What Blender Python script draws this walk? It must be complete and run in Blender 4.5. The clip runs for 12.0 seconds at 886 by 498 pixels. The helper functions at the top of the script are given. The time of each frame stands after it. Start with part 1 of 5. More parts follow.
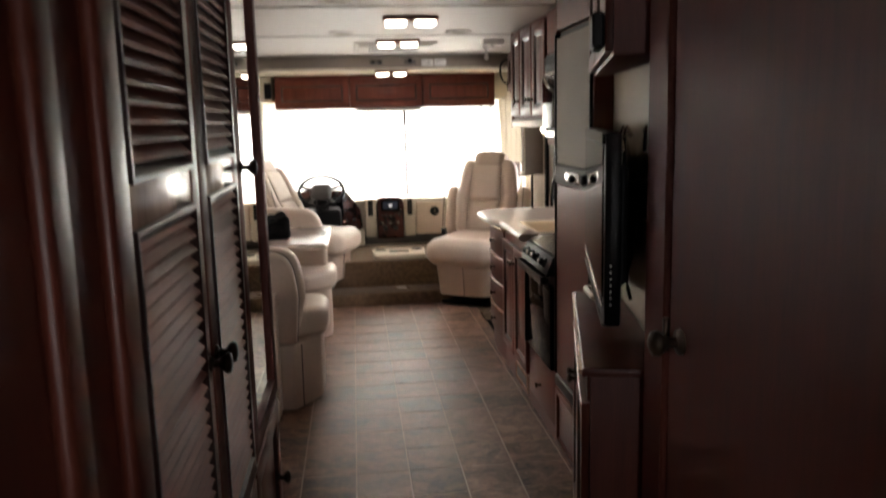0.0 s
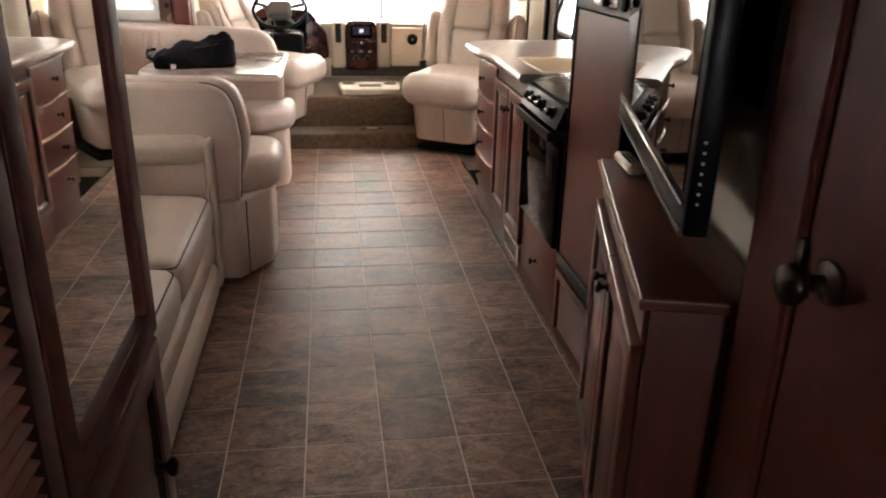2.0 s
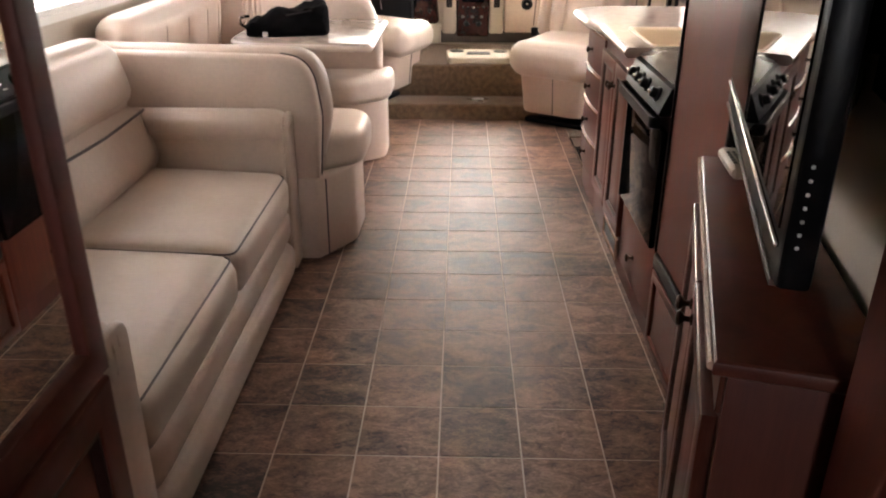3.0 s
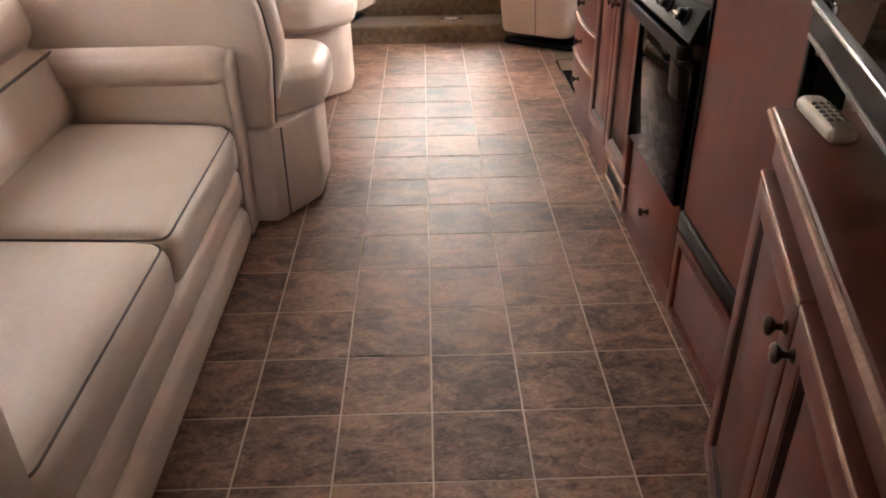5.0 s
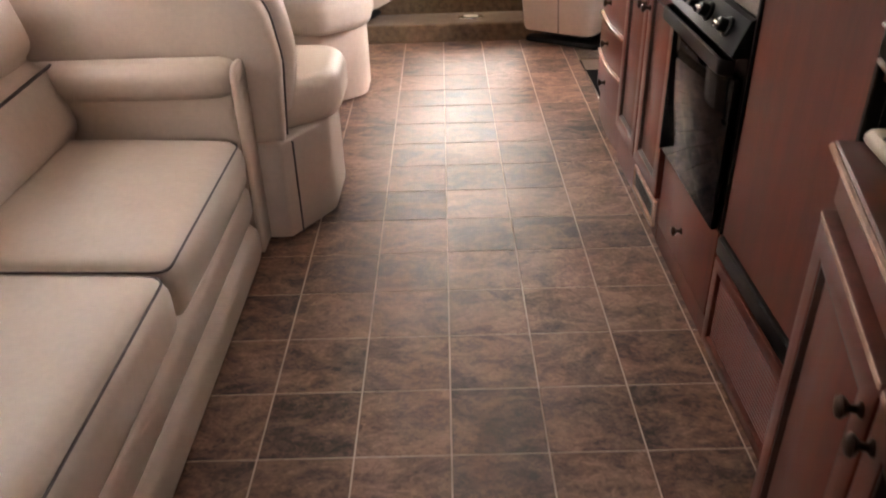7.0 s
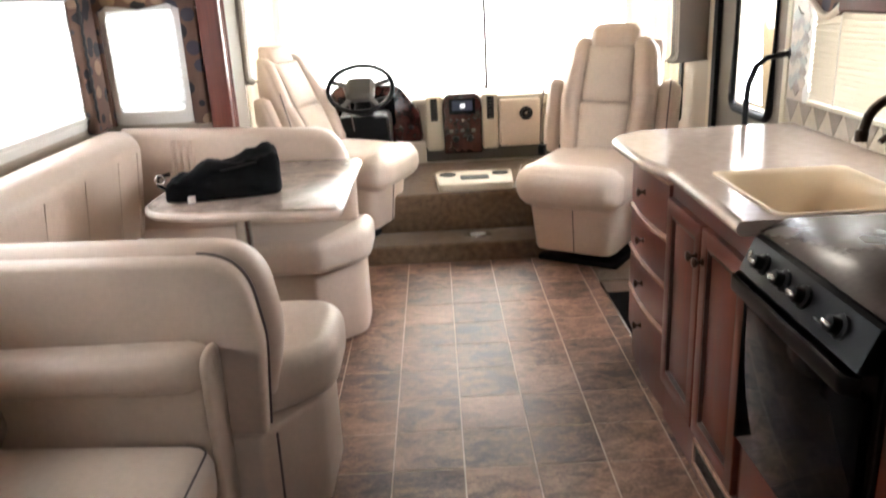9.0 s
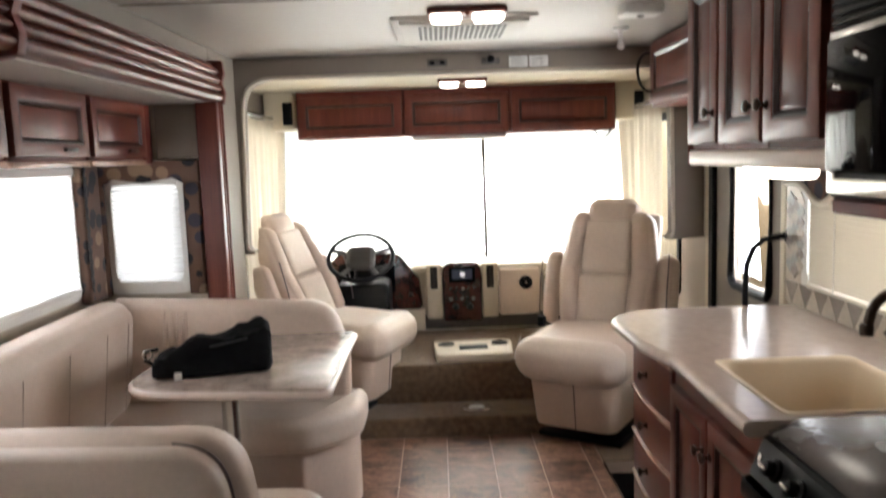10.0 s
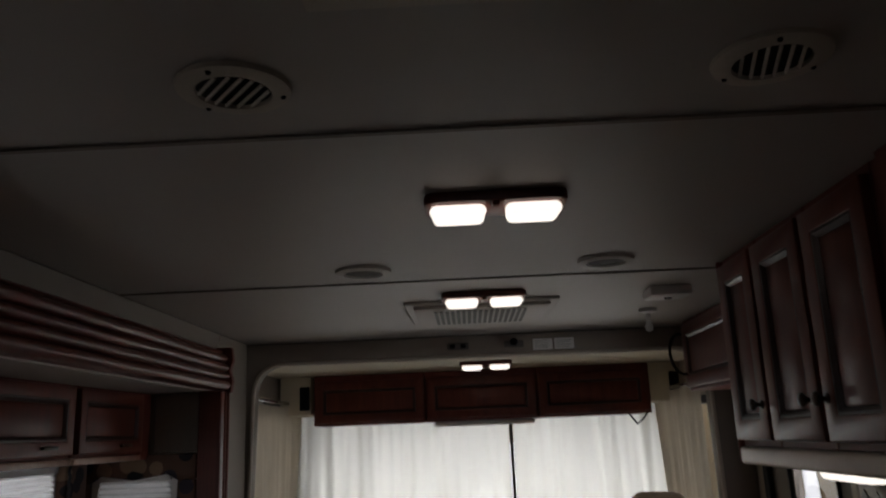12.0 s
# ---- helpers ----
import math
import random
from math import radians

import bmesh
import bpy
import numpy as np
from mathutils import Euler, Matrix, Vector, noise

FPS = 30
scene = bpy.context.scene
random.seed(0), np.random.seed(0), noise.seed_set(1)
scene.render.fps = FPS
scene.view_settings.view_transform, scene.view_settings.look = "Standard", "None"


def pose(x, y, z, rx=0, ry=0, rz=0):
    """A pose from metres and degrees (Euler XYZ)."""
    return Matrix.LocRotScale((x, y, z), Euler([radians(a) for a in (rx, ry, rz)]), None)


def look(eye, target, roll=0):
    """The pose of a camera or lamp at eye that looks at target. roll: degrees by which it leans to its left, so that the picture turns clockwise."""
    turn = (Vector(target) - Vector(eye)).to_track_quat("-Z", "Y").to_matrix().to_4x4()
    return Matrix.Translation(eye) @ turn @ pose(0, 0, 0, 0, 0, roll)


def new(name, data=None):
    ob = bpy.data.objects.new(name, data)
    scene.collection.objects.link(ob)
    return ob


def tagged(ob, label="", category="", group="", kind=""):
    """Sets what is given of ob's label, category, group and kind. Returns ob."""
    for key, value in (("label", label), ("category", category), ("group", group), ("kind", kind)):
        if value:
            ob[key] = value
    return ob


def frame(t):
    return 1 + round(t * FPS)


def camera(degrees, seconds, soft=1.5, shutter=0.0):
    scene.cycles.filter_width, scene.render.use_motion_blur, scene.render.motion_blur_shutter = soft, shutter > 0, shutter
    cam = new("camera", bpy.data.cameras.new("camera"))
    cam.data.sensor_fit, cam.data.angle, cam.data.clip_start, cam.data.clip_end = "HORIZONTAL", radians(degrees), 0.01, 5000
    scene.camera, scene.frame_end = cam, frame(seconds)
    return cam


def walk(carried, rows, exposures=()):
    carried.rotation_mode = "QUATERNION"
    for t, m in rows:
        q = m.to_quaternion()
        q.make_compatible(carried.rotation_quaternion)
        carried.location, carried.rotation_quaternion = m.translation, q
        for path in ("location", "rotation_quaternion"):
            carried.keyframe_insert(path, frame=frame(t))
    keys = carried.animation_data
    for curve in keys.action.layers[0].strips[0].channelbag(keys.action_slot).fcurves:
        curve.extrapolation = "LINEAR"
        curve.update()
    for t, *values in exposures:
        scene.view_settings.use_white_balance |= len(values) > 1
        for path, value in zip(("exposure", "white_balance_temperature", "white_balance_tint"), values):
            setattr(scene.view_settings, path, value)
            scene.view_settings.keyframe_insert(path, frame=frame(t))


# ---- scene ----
cam = camera(59.5, 12.0, soft=1.9, shutter=0.5)
PATH = [
    (0, (-0.006, -0.169, 1.492), (0.211, 1.793, 1.169), -1.4),
    (0.5, (0.002, 0.027, 1.447), (0.236, 1.949, 0.946), -0.9),
    (1, (0.047, 0.261, 1.44), (0.238, 2.173, 0.885), -1.1),
    (1.5, (0.061, 0.459, 1.424), (0.314, 2.334, 0.777), -1.1),
    (2, (0.053, 0.578, 1.402), (0.326, 2.419, 0.669), 1.3),
    (2.5, (0.137, 0.725, 1.395), (0.196, 2.579, 0.648), -0.6),
    (3, (0.222, 0.835, 1.398), (0.182, 2.658, 0.577), 0.2),
    (3.2, (0.238, 0.879, 1.392), (0.203, 2.689, 0.541), -0.3),
    (5, (0.184, 1.303, 1.334), (0.213, 3.029, 0.325), -1.0),
    (5.5, (0.183, 1.308, 1.32), (0.225, 3.017, 0.282), -0.9),
    (6, (0.175, 1.325, 1.321), (0.212, 3.017, 0.255), -1.2),
    (6.5, (0.173, 1.362, 1.33), (0.183, 3.067, 0.285), -1.6),
    (6.7, (0.184, 1.399, 1.338), (0.18, 3.105, 0.294), -1.8),
    (8.3, (0.188, 1.866, 1.41), (0.134, 3.684, 0.578), -1.4),
    (8.5, (0.17, 1.925, 1.425), (0.144, 3.763, 0.639), -1.7),
    (9, (0.141, 2.021, 1.446), (0.14, 3.919, 0.816), -2.9),
    (9.5, (0.144, 2.052, 1.474), (0.17, 3.995, 0.999), -2.5),
    (10, (0.172, 2.098, 1.508), (0.18, 4.084, 1.269), -2.0),
    (10.5, (0.174, 2.127, 1.531), (0.172, 4.126, 1.483), -0.9),
    (11, (0.166, 2.148, 1.553), (0.189, 4.141, 1.717), -2.1),
    (11.5, (0.174, 2.178, 1.569), (0.187, 4.149, 1.91), -3.1),
    (12, (0.226, 2.325, 1.562), (0.18, 4.27, 2.026), -2.4),
]
EXPO = [(0, 0.14, 6800, 14), (0.5, -0.06, 6800, 14), (1.0, 0.09, 6800, 14), (2.0, 0.77, 6800, 15), (3.0, 1.22, 6800, 17), (5.0, 1.55, 6900, 19), (6.6, 1.55, 6900, 19), (8.4, 1.32, 6500, 12), (9.0, 1.09, 6400, 11), (9.5, 0.74, 6400, 11), (10.2, 0.1, 6400, 12), (10.7, -0.86, 6500, 13), (11.2, -1.86, 6400, 14), (11.6, -2.61, 6400, 14), (12, -2.81, 6350, 15)]
walk(cam, [(t, look(eye, target, roll)) for t, eye, target, roll in PATH], EXPO)

# ---- light: overcast sky outside, six ceiling lamps and one task lamp inside ----
world = bpy.data.worlds.new("sky")
scene.world = world
world.use_nodes = True
wn = world.node_tree.nodes
sky = wn.new("ShaderNodeTexSky")
sky.sky_type, sky.sun_disc, sky.sun_elevation, sky.sun_rotation = "NISHITA", False, radians(40), radians(30)
world.node_tree.links.new(sky.outputs[0], wn["Background"].inputs[0])
wn["Background"].inputs[1].default_value = 0.1


def area(name, eye, target, sx, sy, watts, colour=(1, 1, 1)):
    d = bpy.data.lights.new(name, "AREA")
    d.shape, d.size, d.size_y, d.energy, d.color = "RECTANGLE", sx, sy, watts, colour
    ob = new(name, d)
    ob.matrix_world = look(eye, target)
    return ob


sun = bpy.data.lights.new("sun", "SUN")
sun.energy, sun.angle, sun.color = 1.2, radians(12), (1, 0.96, 0.9)
new("sun", sun).matrix_world = look((3, 12, 9), (0.3, 5, 0.8))
DAY = (0.93, 0.97, 1.0)
area("windshield_daylight", (0.35, 7.95, 1.13), (0.35, 5, 1.0), 2.1, 0.70, 110, DAY)
area("driver_window_daylight", (-1.35, 6.75, 1.2), (0, 6.75, 1.1), 1.0, 0.9, 19, DAY)
area("passenger_window_daylight", (1.95, 6.85, 1.2), (0.5, 6.85, 1.1), 0.9, 0.9, 19, DAY)
# Reaches along the added near part of the window to brighten the sofa.
area("dinette_window_daylight", (-1.55, 4.0, 1.3), (0, 4.0, 1.0), 2.4, 0.55, 52, DAY)
area("slide_end_window_daylight", (-1.06, 5.75, 1.25), (-1.06, 4, 1.1), 0.34, 0.5, 3.2, DAY)
area("kitchen_window_daylight", (1.8, 4.3, 1.2), (0, 4.3, 1.0), 0.9, 0.45, 9, DAY)
area("entry_door_daylight", (1.75, 5.36, 1.15), (0, 5.3, 0.8), 0.4, 0.8, 26, DAY)
# Added fill lamp behind the camera, no known source; lifts the dark hall.
area("rear_fill_lamp", (0.37, -1.66, 1.3), (-0.2, 0.4, 1.3), 0.55, 0.55, 4.2, DAY)
WARM = (1.0, 0.91, 0.78)


# ---- materials ----
def mat(name, base, rough=0.5, metal=0.0, dark=0.75, scale=6.0, fine=120.0, bump=0.05, dist=0.002, stretch=(1, 1, 1), spread=0.0, coat=0.0, sheen=0.0, spec=0.5):
    """A surface with broad stains, fine grain and relief. stretch: how the texture is drawn out; spread: change from piece to piece."""
    m = bpy.data.materials.new(name)
    m.use_nodes = True
    n, l = m.node_tree.nodes, m.node_tree.links
    b = n["Principled BSDF"]
    tc, mp = n.new("ShaderNodeTexCoord"), n.new("ShaderNodeMapping")
    mp.inputs["Scale"].default_value = stretch
    l.new(tc.outputs["Object"], mp.inputs[0])
    big, small = n.new("ShaderNodeTexNoise"), n.new("ShaderNodeTexNoise")
    big.inputs["Scale"].default_value, big.inputs["Detail"].default_value = scale, 4
    small.inputs["Scale"].default_value, small.inputs["Detail"].default_value = fine, 3
    for k in (big, small):
        l.new(mp.outputs[0], k.inputs["Vector"])
    mix = n.new("ShaderNodeMath")
    mix.operation = "MULTIPLY_ADD"
    l.new(small.outputs[0], mix.inputs[0])
    mix.inputs[1].default_value = 0.45
    l.new(big.outputs[0], mix.inputs[2])
    last = mix.outputs[0]
    if spread:
        info, add = n.new("ShaderNodeObjectInfo"), n.new("ShaderNodeMath")
        add.operation = "MULTIPLY_ADD"
        l.new(info.outputs["Random"], add.inputs[0])
        add.inputs[1].default_value = spread
        l.new(last, add.inputs[2])
        last = add.outputs[0]
    ramp = n.new("ShaderNodeValToRGB")
    ramp.color_ramp.elements[0].position, ramp.color_ramp.elements[1].position = 0.45, 1.0 + spread
    ramp.color_ramp.elements[0].color = (*[c * dark for c in base], 1)
    ramp.color_ramp.elements[1].color = (*[min(1, c * (2 - dark)) for c in base], 1)
    l.new(last, ramp.inputs[0])
    l.new(ramp.outputs[0], b.inputs["Base Color"])
    rr = n.new("ShaderNodeMapRange")
    rr.inputs["To Min"].default_value, rr.inputs["To Max"].default_value = max(0.02, rough * 0.82), rough * 1.18
    l.new(big.outputs[0], rr.inputs[0])
    l.new(rr.outputs[0], b.inputs["Roughness"])
    b.inputs["Metallic"].default_value = metal
    b.inputs["Coat Weight"].default_value = coat
    b.inputs["Coat Roughness"].default_value = 0.15
    b.inputs["Sheen Weight"].default_value = sheen
    b.inputs["Specular IOR Level"].default_value = spec
    bp = n.new("ShaderNodeBump")
    bp.inputs["Strength"].default_value, bp.inputs["Distance"].default_value = bump, dist
    l.new(small.outputs[0], bp.inputs["Height"])
    l.new(bp.outputs[0], b.inputs["Normal"])
    return m


def leather_mat(name, base):
    """Pebbled vinyl leather: cell relief and long soft creases."""
    m = mat(name, base, 0.31, dark=0.9, scale=3, fine=60, bump=0.0)
    n, l = m.node_tree.nodes, m.node_tree.links
    tc, v, w, add, bp = n.new("ShaderNodeTexCoord"), n.new("ShaderNodeTexVoronoi"), n.new("ShaderNodeTexNoise"), n.new("ShaderNodeMath"), n.new("ShaderNodeBump")
    v.inputs["Scale"].default_value, w.inputs["Scale"].default_value, w.inputs["Detail"].default_value = 420, 9, 3
    l.new(tc.outputs["Object"], v.inputs["Vector"])
    l.new(tc.outputs["Object"], w.inputs["Vector"])
    add.operation = "MULTIPLY_ADD"
    l.new(w.outputs[0], add.inputs[0])
    add.inputs[1].default_value = 7.0
    l.new(v.outputs["Distance"], add.inputs[2])
    bp.inputs["Strength"].default_value, bp.inputs["Distance"].default_value = 0.35, 0.0016
    l.new(add.outputs[0], bp.inputs["Height"])
    l.new(bp.outputs[0], n["Principled BSDF"].inputs["Normal"])
    return m


def slate_mat(name):
    """Printed slate on vinyl tiles: each tile turned and toned on its own."""
    m = bpy.data.materials.new(name)
    m.use_nodes = True
    n, l = m.node_tree.nodes, m.node_tree.links
    b = n["Principled BSDF"]
    tc, info, off, mp = n.new("ShaderNodeTexCoord"), n.new("ShaderNodeObjectInfo"), n.new("ShaderNodeVectorMath"), n.new("ShaderNodeMapping")
    wide = n.new("ShaderNodeMath")
    wide.operation = "MULTIPLY"
    wide.inputs[1].default_value = 37.0
    l.new(info.outputs["Random"], wide.inputs[0])
    l.new(tc.outputs["Object"], off.inputs[0])
    l.new(wide.outputs[0], off.inputs[1])
    turn = n.new("ShaderNodeMath")
    turn.operation = "MULTIPLY"
    turn.inputs[1].default_value = 0.8
    half = n.new("ShaderNodeMath")
    half.operation = "MULTIPLY"
    half.inputs[1].default_value = 3.99
    l.new(info.outputs["Random"], half.inputs[0])
    step = n.new("ShaderNodeMath")
    step.operation = "FLOOR"
    l.new(half.outputs[0], step.inputs[0])
    l.new(step.outputs[0], turn.inputs[0])
    rot = n.new("ShaderNodeCombineXYZ")
    l.new(turn.outputs[0], rot.inputs[2])
    l.new(rot.outputs[0], mp.inputs["Rotation"])
    mp.inputs["Scale"].default_value = (4.6, 8.0, 5)
    l.new(off.outputs[0], mp.inputs[0])
    cloud, vein = n.new("ShaderNodeTexNoise"), n.new("ShaderNodeTexNoise")
    cloud.inputs["Scale"].default_value, cloud.inputs["Detail"].default_value, cloud.inputs["Distortion"].default_value = 1.5, 10, 0.9
    cloud.inputs["Roughness"].default_value = 0.72
    vein.inputs["Scale"].default_value, vein.inputs["Detail"].default_value, vein.inputs["Distortion"].default_value = 9.0, 8, 1.4
    l.new(mp.outputs[0], cloud.inputs["Vector"])
    l.new(mp.outputs[0], vein.inputs["Vector"])
    mix = n.new("ShaderNodeMath")
    mix.operation = "MULTIPLY_ADD"
    mix.inputs[1].default_value = 0.5
    l.new(vein.outputs[0], mix.inputs[0])
    l.new(cloud.outputs[0], mix.inputs[2])
    tone = n.new("ShaderNodeMath")
    tone.operation = "MULTIPLY_ADD"
    tone.inputs[1].default_value = 0.13
    l.new(info.outputs["Random"], tone.inputs[0])
    l.new(mix.outputs[0], tone.inputs[2])
    ramp = n.new("ShaderNodeValToRGB")
    e = ramp.color_ramp.elements
    e[0].position, e[0].color = 0.63, (0.024, 0.0122, 0.0082, 1)
    e[1].position, e[1].color = 1.0, (0.36, 0.208, 0.138, 1)
    for at, c in ((0.71, (0.082, 0.040, 0.0265, 1)), (0.80, (0.162, 0.085, 0.056, 1)), (0.88, (0.235, 0.129, 0.086, 1))):
        k = e.new(at)
        k.color = c
    l.new(tone.outputs[0], ramp.inputs[0])
    l.new(ramp.outputs[0], b.inputs["Base Color"])
    b.inputs["Roughness"].default_value = 0.42
    b.inputs["Specular IOR Level"].default_value = 0.62
    bp = n.new("ShaderNodeBump")
    bp.inputs["Strength"].default_value, bp.inputs["Distance"].default_value = 0.25, 0.0012
    l.new(cloud.outputs[0], bp.inputs["Height"])
    l.new(bp.outputs[0], b.inputs["Normal"])
    return m


def cloth_mat(name, base, through_share, weave=900.0):
    """Thin curtain cloth that lets daylight through."""
    m = mat(name, base, 0.9, dark=0.93, scale=4, fine=weave, bump=0.1, spec=0.1)
    n, l = m.node_tree.nodes, m.node_tree.links
    tr, mx = n.new("ShaderNodeBsdfTranslucent"), n.new("ShaderNodeMixShader")
    tr.inputs[0].default_value = (*base, 1)
    mx.inputs[0].default_value = through_share
    l.new(n["Principled BSDF"].outputs[0], mx.inputs[1])
    l.new(tr.outputs[0], mx.inputs[2])
    l.new(mx.outputs[0], n["Material Output"].inputs[0])
    return m


def blotch_mat(name):
    """Dark valance cloth with large tan and black ovals."""
    m = bpy.data.materials.new(name)
    m.use_nodes = True
    n, l = m.node_tree.nodes, m.node_tree.links
    b = n["Principled BSDF"]
    tc, v, ramp = n.new("ShaderNodeTexCoord"), n.new("ShaderNodeTexVoronoi"), n.new("ShaderNodeValToRGB")
    v.inputs["Scale"].default_value, v.inputs["Randomness"].default_value = 13, 0.95
    l.new(tc.outputs["Object"], v.inputs["Vector"])
    ramp.color_ramp.interpolation = "CONSTANT"
    e = ramp.color_ramp.elements
    e[0].position, e[0].color = 0.0, (0.012, 0.011, 0.014, 1)
    e[1].position, e[1].color = 0.45, (0.26, 0.17, 0.11, 1)
    k = e.new(0.68)
    k.color = (0.04, 0.035, 0.05, 1)
    l.new(v.outputs["Color"], ramp.inputs[0])
    dot, mx = n.new("ShaderNodeMath"), n.new("ShaderNodeMix")
    dot.operation = "LESS_THAN"
    dot.inputs[1].default_value = 0.42
    l.new(v.outputs["Distance"], dot.inputs[0])
    mx.data_type = "RGBA"
    mx.inputs["A"].default_value = (0.115, 0.062, 0.042, 1)
    l.new(dot.outputs[0], mx.inputs["Factor"])
    l.new(ramp.outputs[0], mx.inputs["B"])
    l.new(mx.outputs["Result"], b.inputs["Base Color"])
    b.inputs["Roughness"].default_value = 0.85
    return m


def glow_mat(name, colour, strength):
    m = bpy.data.materials.new(name)
    m.use_nodes = True
    b = m.node_tree.nodes["Principled BSDF"]
    b.inputs["Base Color"].default_value = (0.9, 0.88, 0.82, 1)
    b.inputs["Emission Color"].default_value, b.inputs["Emission Strength"].default_value = (*colour, 1), strength
    return m


def plain_mat(name, base, rough, metal=0.0, glass=False, spec=0.5):
    m = bpy.data.materials.new(name)
    m.use_nodes = True
    b = m.node_tree.nodes["Principled BSDF"]
    b.inputs["Base Color"].default_value, b.inputs["Roughness"].default_value, b.inputs["Metallic"].default_value = (*base, 1), rough, metal
    b.inputs["Specular IOR Level"].default_value = spec
    if glass:
        b.inputs["Transmission Weight"].default_value = 1.0
    return m


GRAIN = (14, 14, 0.9)
WOOD = mat("cherry_wood", (0.122, 0.0300, 0.0185), 0.345, dark=0.74, scale=2.2, fine=14, bump=0.1, dist=0.0006, stretch=GRAIN, coat=0.0, spec=0.33)
WOOD_DARK = mat("dark_cherry_wood", (0.125, 0.0285, 0.018), 0.48, dark=0.78, scale=2.2, fine=14, bump=0.1, dist=0.0006, stretch=GRAIN, coat=0.0, spec=0.3)
# Far paler than the door wood: light falling on the slats put into colour.
WOOD_SLAT = mat("lit_cherry_louver", (0.36, 0.135, 0.09), 0.42, dark=0.7, scale=3, fine=20, bump=0.1, dist=0.0006, stretch=(0.9, 14, 14), spec=0.3)
# Tan wood; on lips, mid rails and edges its paleness is a painted highlight.
WOOD_EDGE = mat("tan_wood_edge_highlight", (0.46, 0.29, 0.22), 0.22, dark=0.75, scale=5, fine=40, bump=0.05, stretch=(4, 4, 1), coat=0.4)
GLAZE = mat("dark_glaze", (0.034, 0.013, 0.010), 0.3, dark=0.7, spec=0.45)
LEATHER = leather_mat("cream_leather", (0.605, 0.475, 0.385))
LEATHER_PALE = leather_mat("pale_cream_leather", (0.66, 0.54, 0.445))
# Darker than the leather: the thin shade line of a seam, in colour.
SEAM = mat("leather_seam_shade", (0.50, 0.40, 0.33), 0.6, dark=0.85)
PIPING = mat("dark_piping", (0.13, 0.098, 0.098), 0.5)
SLATE = slate_mat("slate_vinyl")
GROUT = mat("pale_grout", (0.56, 0.43, 0.34), 0.7, dark=0.8, scale=9, fine=200, bump=0.1)
CARPET = mat("tan_carpet", (0.165, 0.105, 0.06), 0.95, dark=0.55, scale=30, fine=420, bump=1.0, dist=0.006, sheen=0.3, spec=0.1)
CEILING = mat("ceiling_vinyl", (0.43, 0.385, 0.335), 0.46, dark=0.95, scale=2, fine=500, bump=0.12, dist=0.001)
CREAM = mat("cream_panel", (0.68, 0.61, 0.47), 0.6, dark=0.93, scale=2, fine=300, bump=0.08)
TAUPE = mat("taupe_wall_vinyl", (0.225, 0.187, 0.15), 0.6, dark=0.9, scale=2.5, fine=260, bump=0.12)
WALLPAPER = mat("beige_wall_vinyl", (0.52, 0.45, 0.36), 0.6, dark=0.92, scale=2.5, fine=260, bump=0.12)
COUNTER = mat("solid_surface_counter", (0.62, 0.505, 0.44), 0.16, dark=0.9, scale=30, fine=700, bump=0.02, coat=0.3)
SINK = mat("bisque_sink", (0.74, 0.60, 0.42), 0.36, dark=0.96)
TABLE = mat("table_laminate", (0.36, 0.285, 0.24), 0.22, dark=0.6, scale=14, fine=90, bump=0.02, stretch=(1, 1, 1))
BLACK = mat("black_enamel", (0.006, 0.006, 0.007), 0.36, dark=0.8, scale=8, fine=90, bump=0.02, spec=0.15)
BLACK_GLASS = plain_mat("black_glass", (0.005, 0.005, 0.006), 0.05, spec=0.06)
SCREEN = plain_mat("tv_screen", (0.004, 0.004, 0.005), 0.02, spec=0.22)
RUBBER = mat("black_rubber", (0.02, 0.02, 0.021), 0.7, dark=0.7, scale=12, fine=150, bump=0.2)
NYLON = mat("black_nylon", (0.007, 0.007, 0.008), 0.75, dark=0.6, scale=20, fine=600, bump=0.5, dist=0.001, spec=0.12)
CHROME = mat("brushed_steel", (0.6, 0.59, 0.57), 0.22, 1.0, dark=0.9, scale=6, fine=200, bump=0.03)
BRONZE = mat("oiled_bronze", (0.055, 0.036, 0.026), 0.35, 0.85, dark=0.6, scale=40, fine=200, bump=0.05)
WHITE = mat("white_plastic", (0.74, 0.72, 0.68), 0.4, dark=0.95)
DASH = mat("dash_vinyl", (0.56, 0.49, 0.39), 0.55, dark=0.92, scale=3, fine=500, bump=0.2)
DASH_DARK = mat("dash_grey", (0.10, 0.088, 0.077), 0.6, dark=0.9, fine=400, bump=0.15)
BURL = mat("burl_veneer", (0.045, 0.014, 0.011), 0.15, dark=0.35, scale=18, fine=70, bump=0.0, coat=0.5)
HUB = mat("grey_wheel_vinyl", (0.06, 0.056, 0.053), 0.5, dark=0.85, fine=400, bump=0.15)
MIRROR = plain_mat("silvered_mirror", (0.86, 0.87, 0.86), 0.015, 1.0)
GLASS = plain_mat("clear_glass", (1, 1, 1), 0.0, 0.0, True)
SHEER = cloth_mat("sheer_white_curtain", (0.86, 0.845, 0.785), 0.72)
DRAPE = cloth_mat("cream_drape", (0.68, 0.61, 0.49), 0.33)
BLIND = cloth_mat("pleated_white_shade", (0.85, 0.84, 0.82), 0.6)
SLAT = mat("cream_slat", (0.62, 0.56, 0.46), 0.5, dark=0.95)
VALANCE = blotch_mat("patterned_valance_cloth")
TILE_A = mat("beige_wall_tile", (0.50, 0.42, 0.33), 0.35, dark=0.85, scale=20, fine=150)
TILE_B = mat("taupe_wall_tile", (0.25, 0.20, 0.16), 0.35, dark=0.8, scale=20, fine=150)
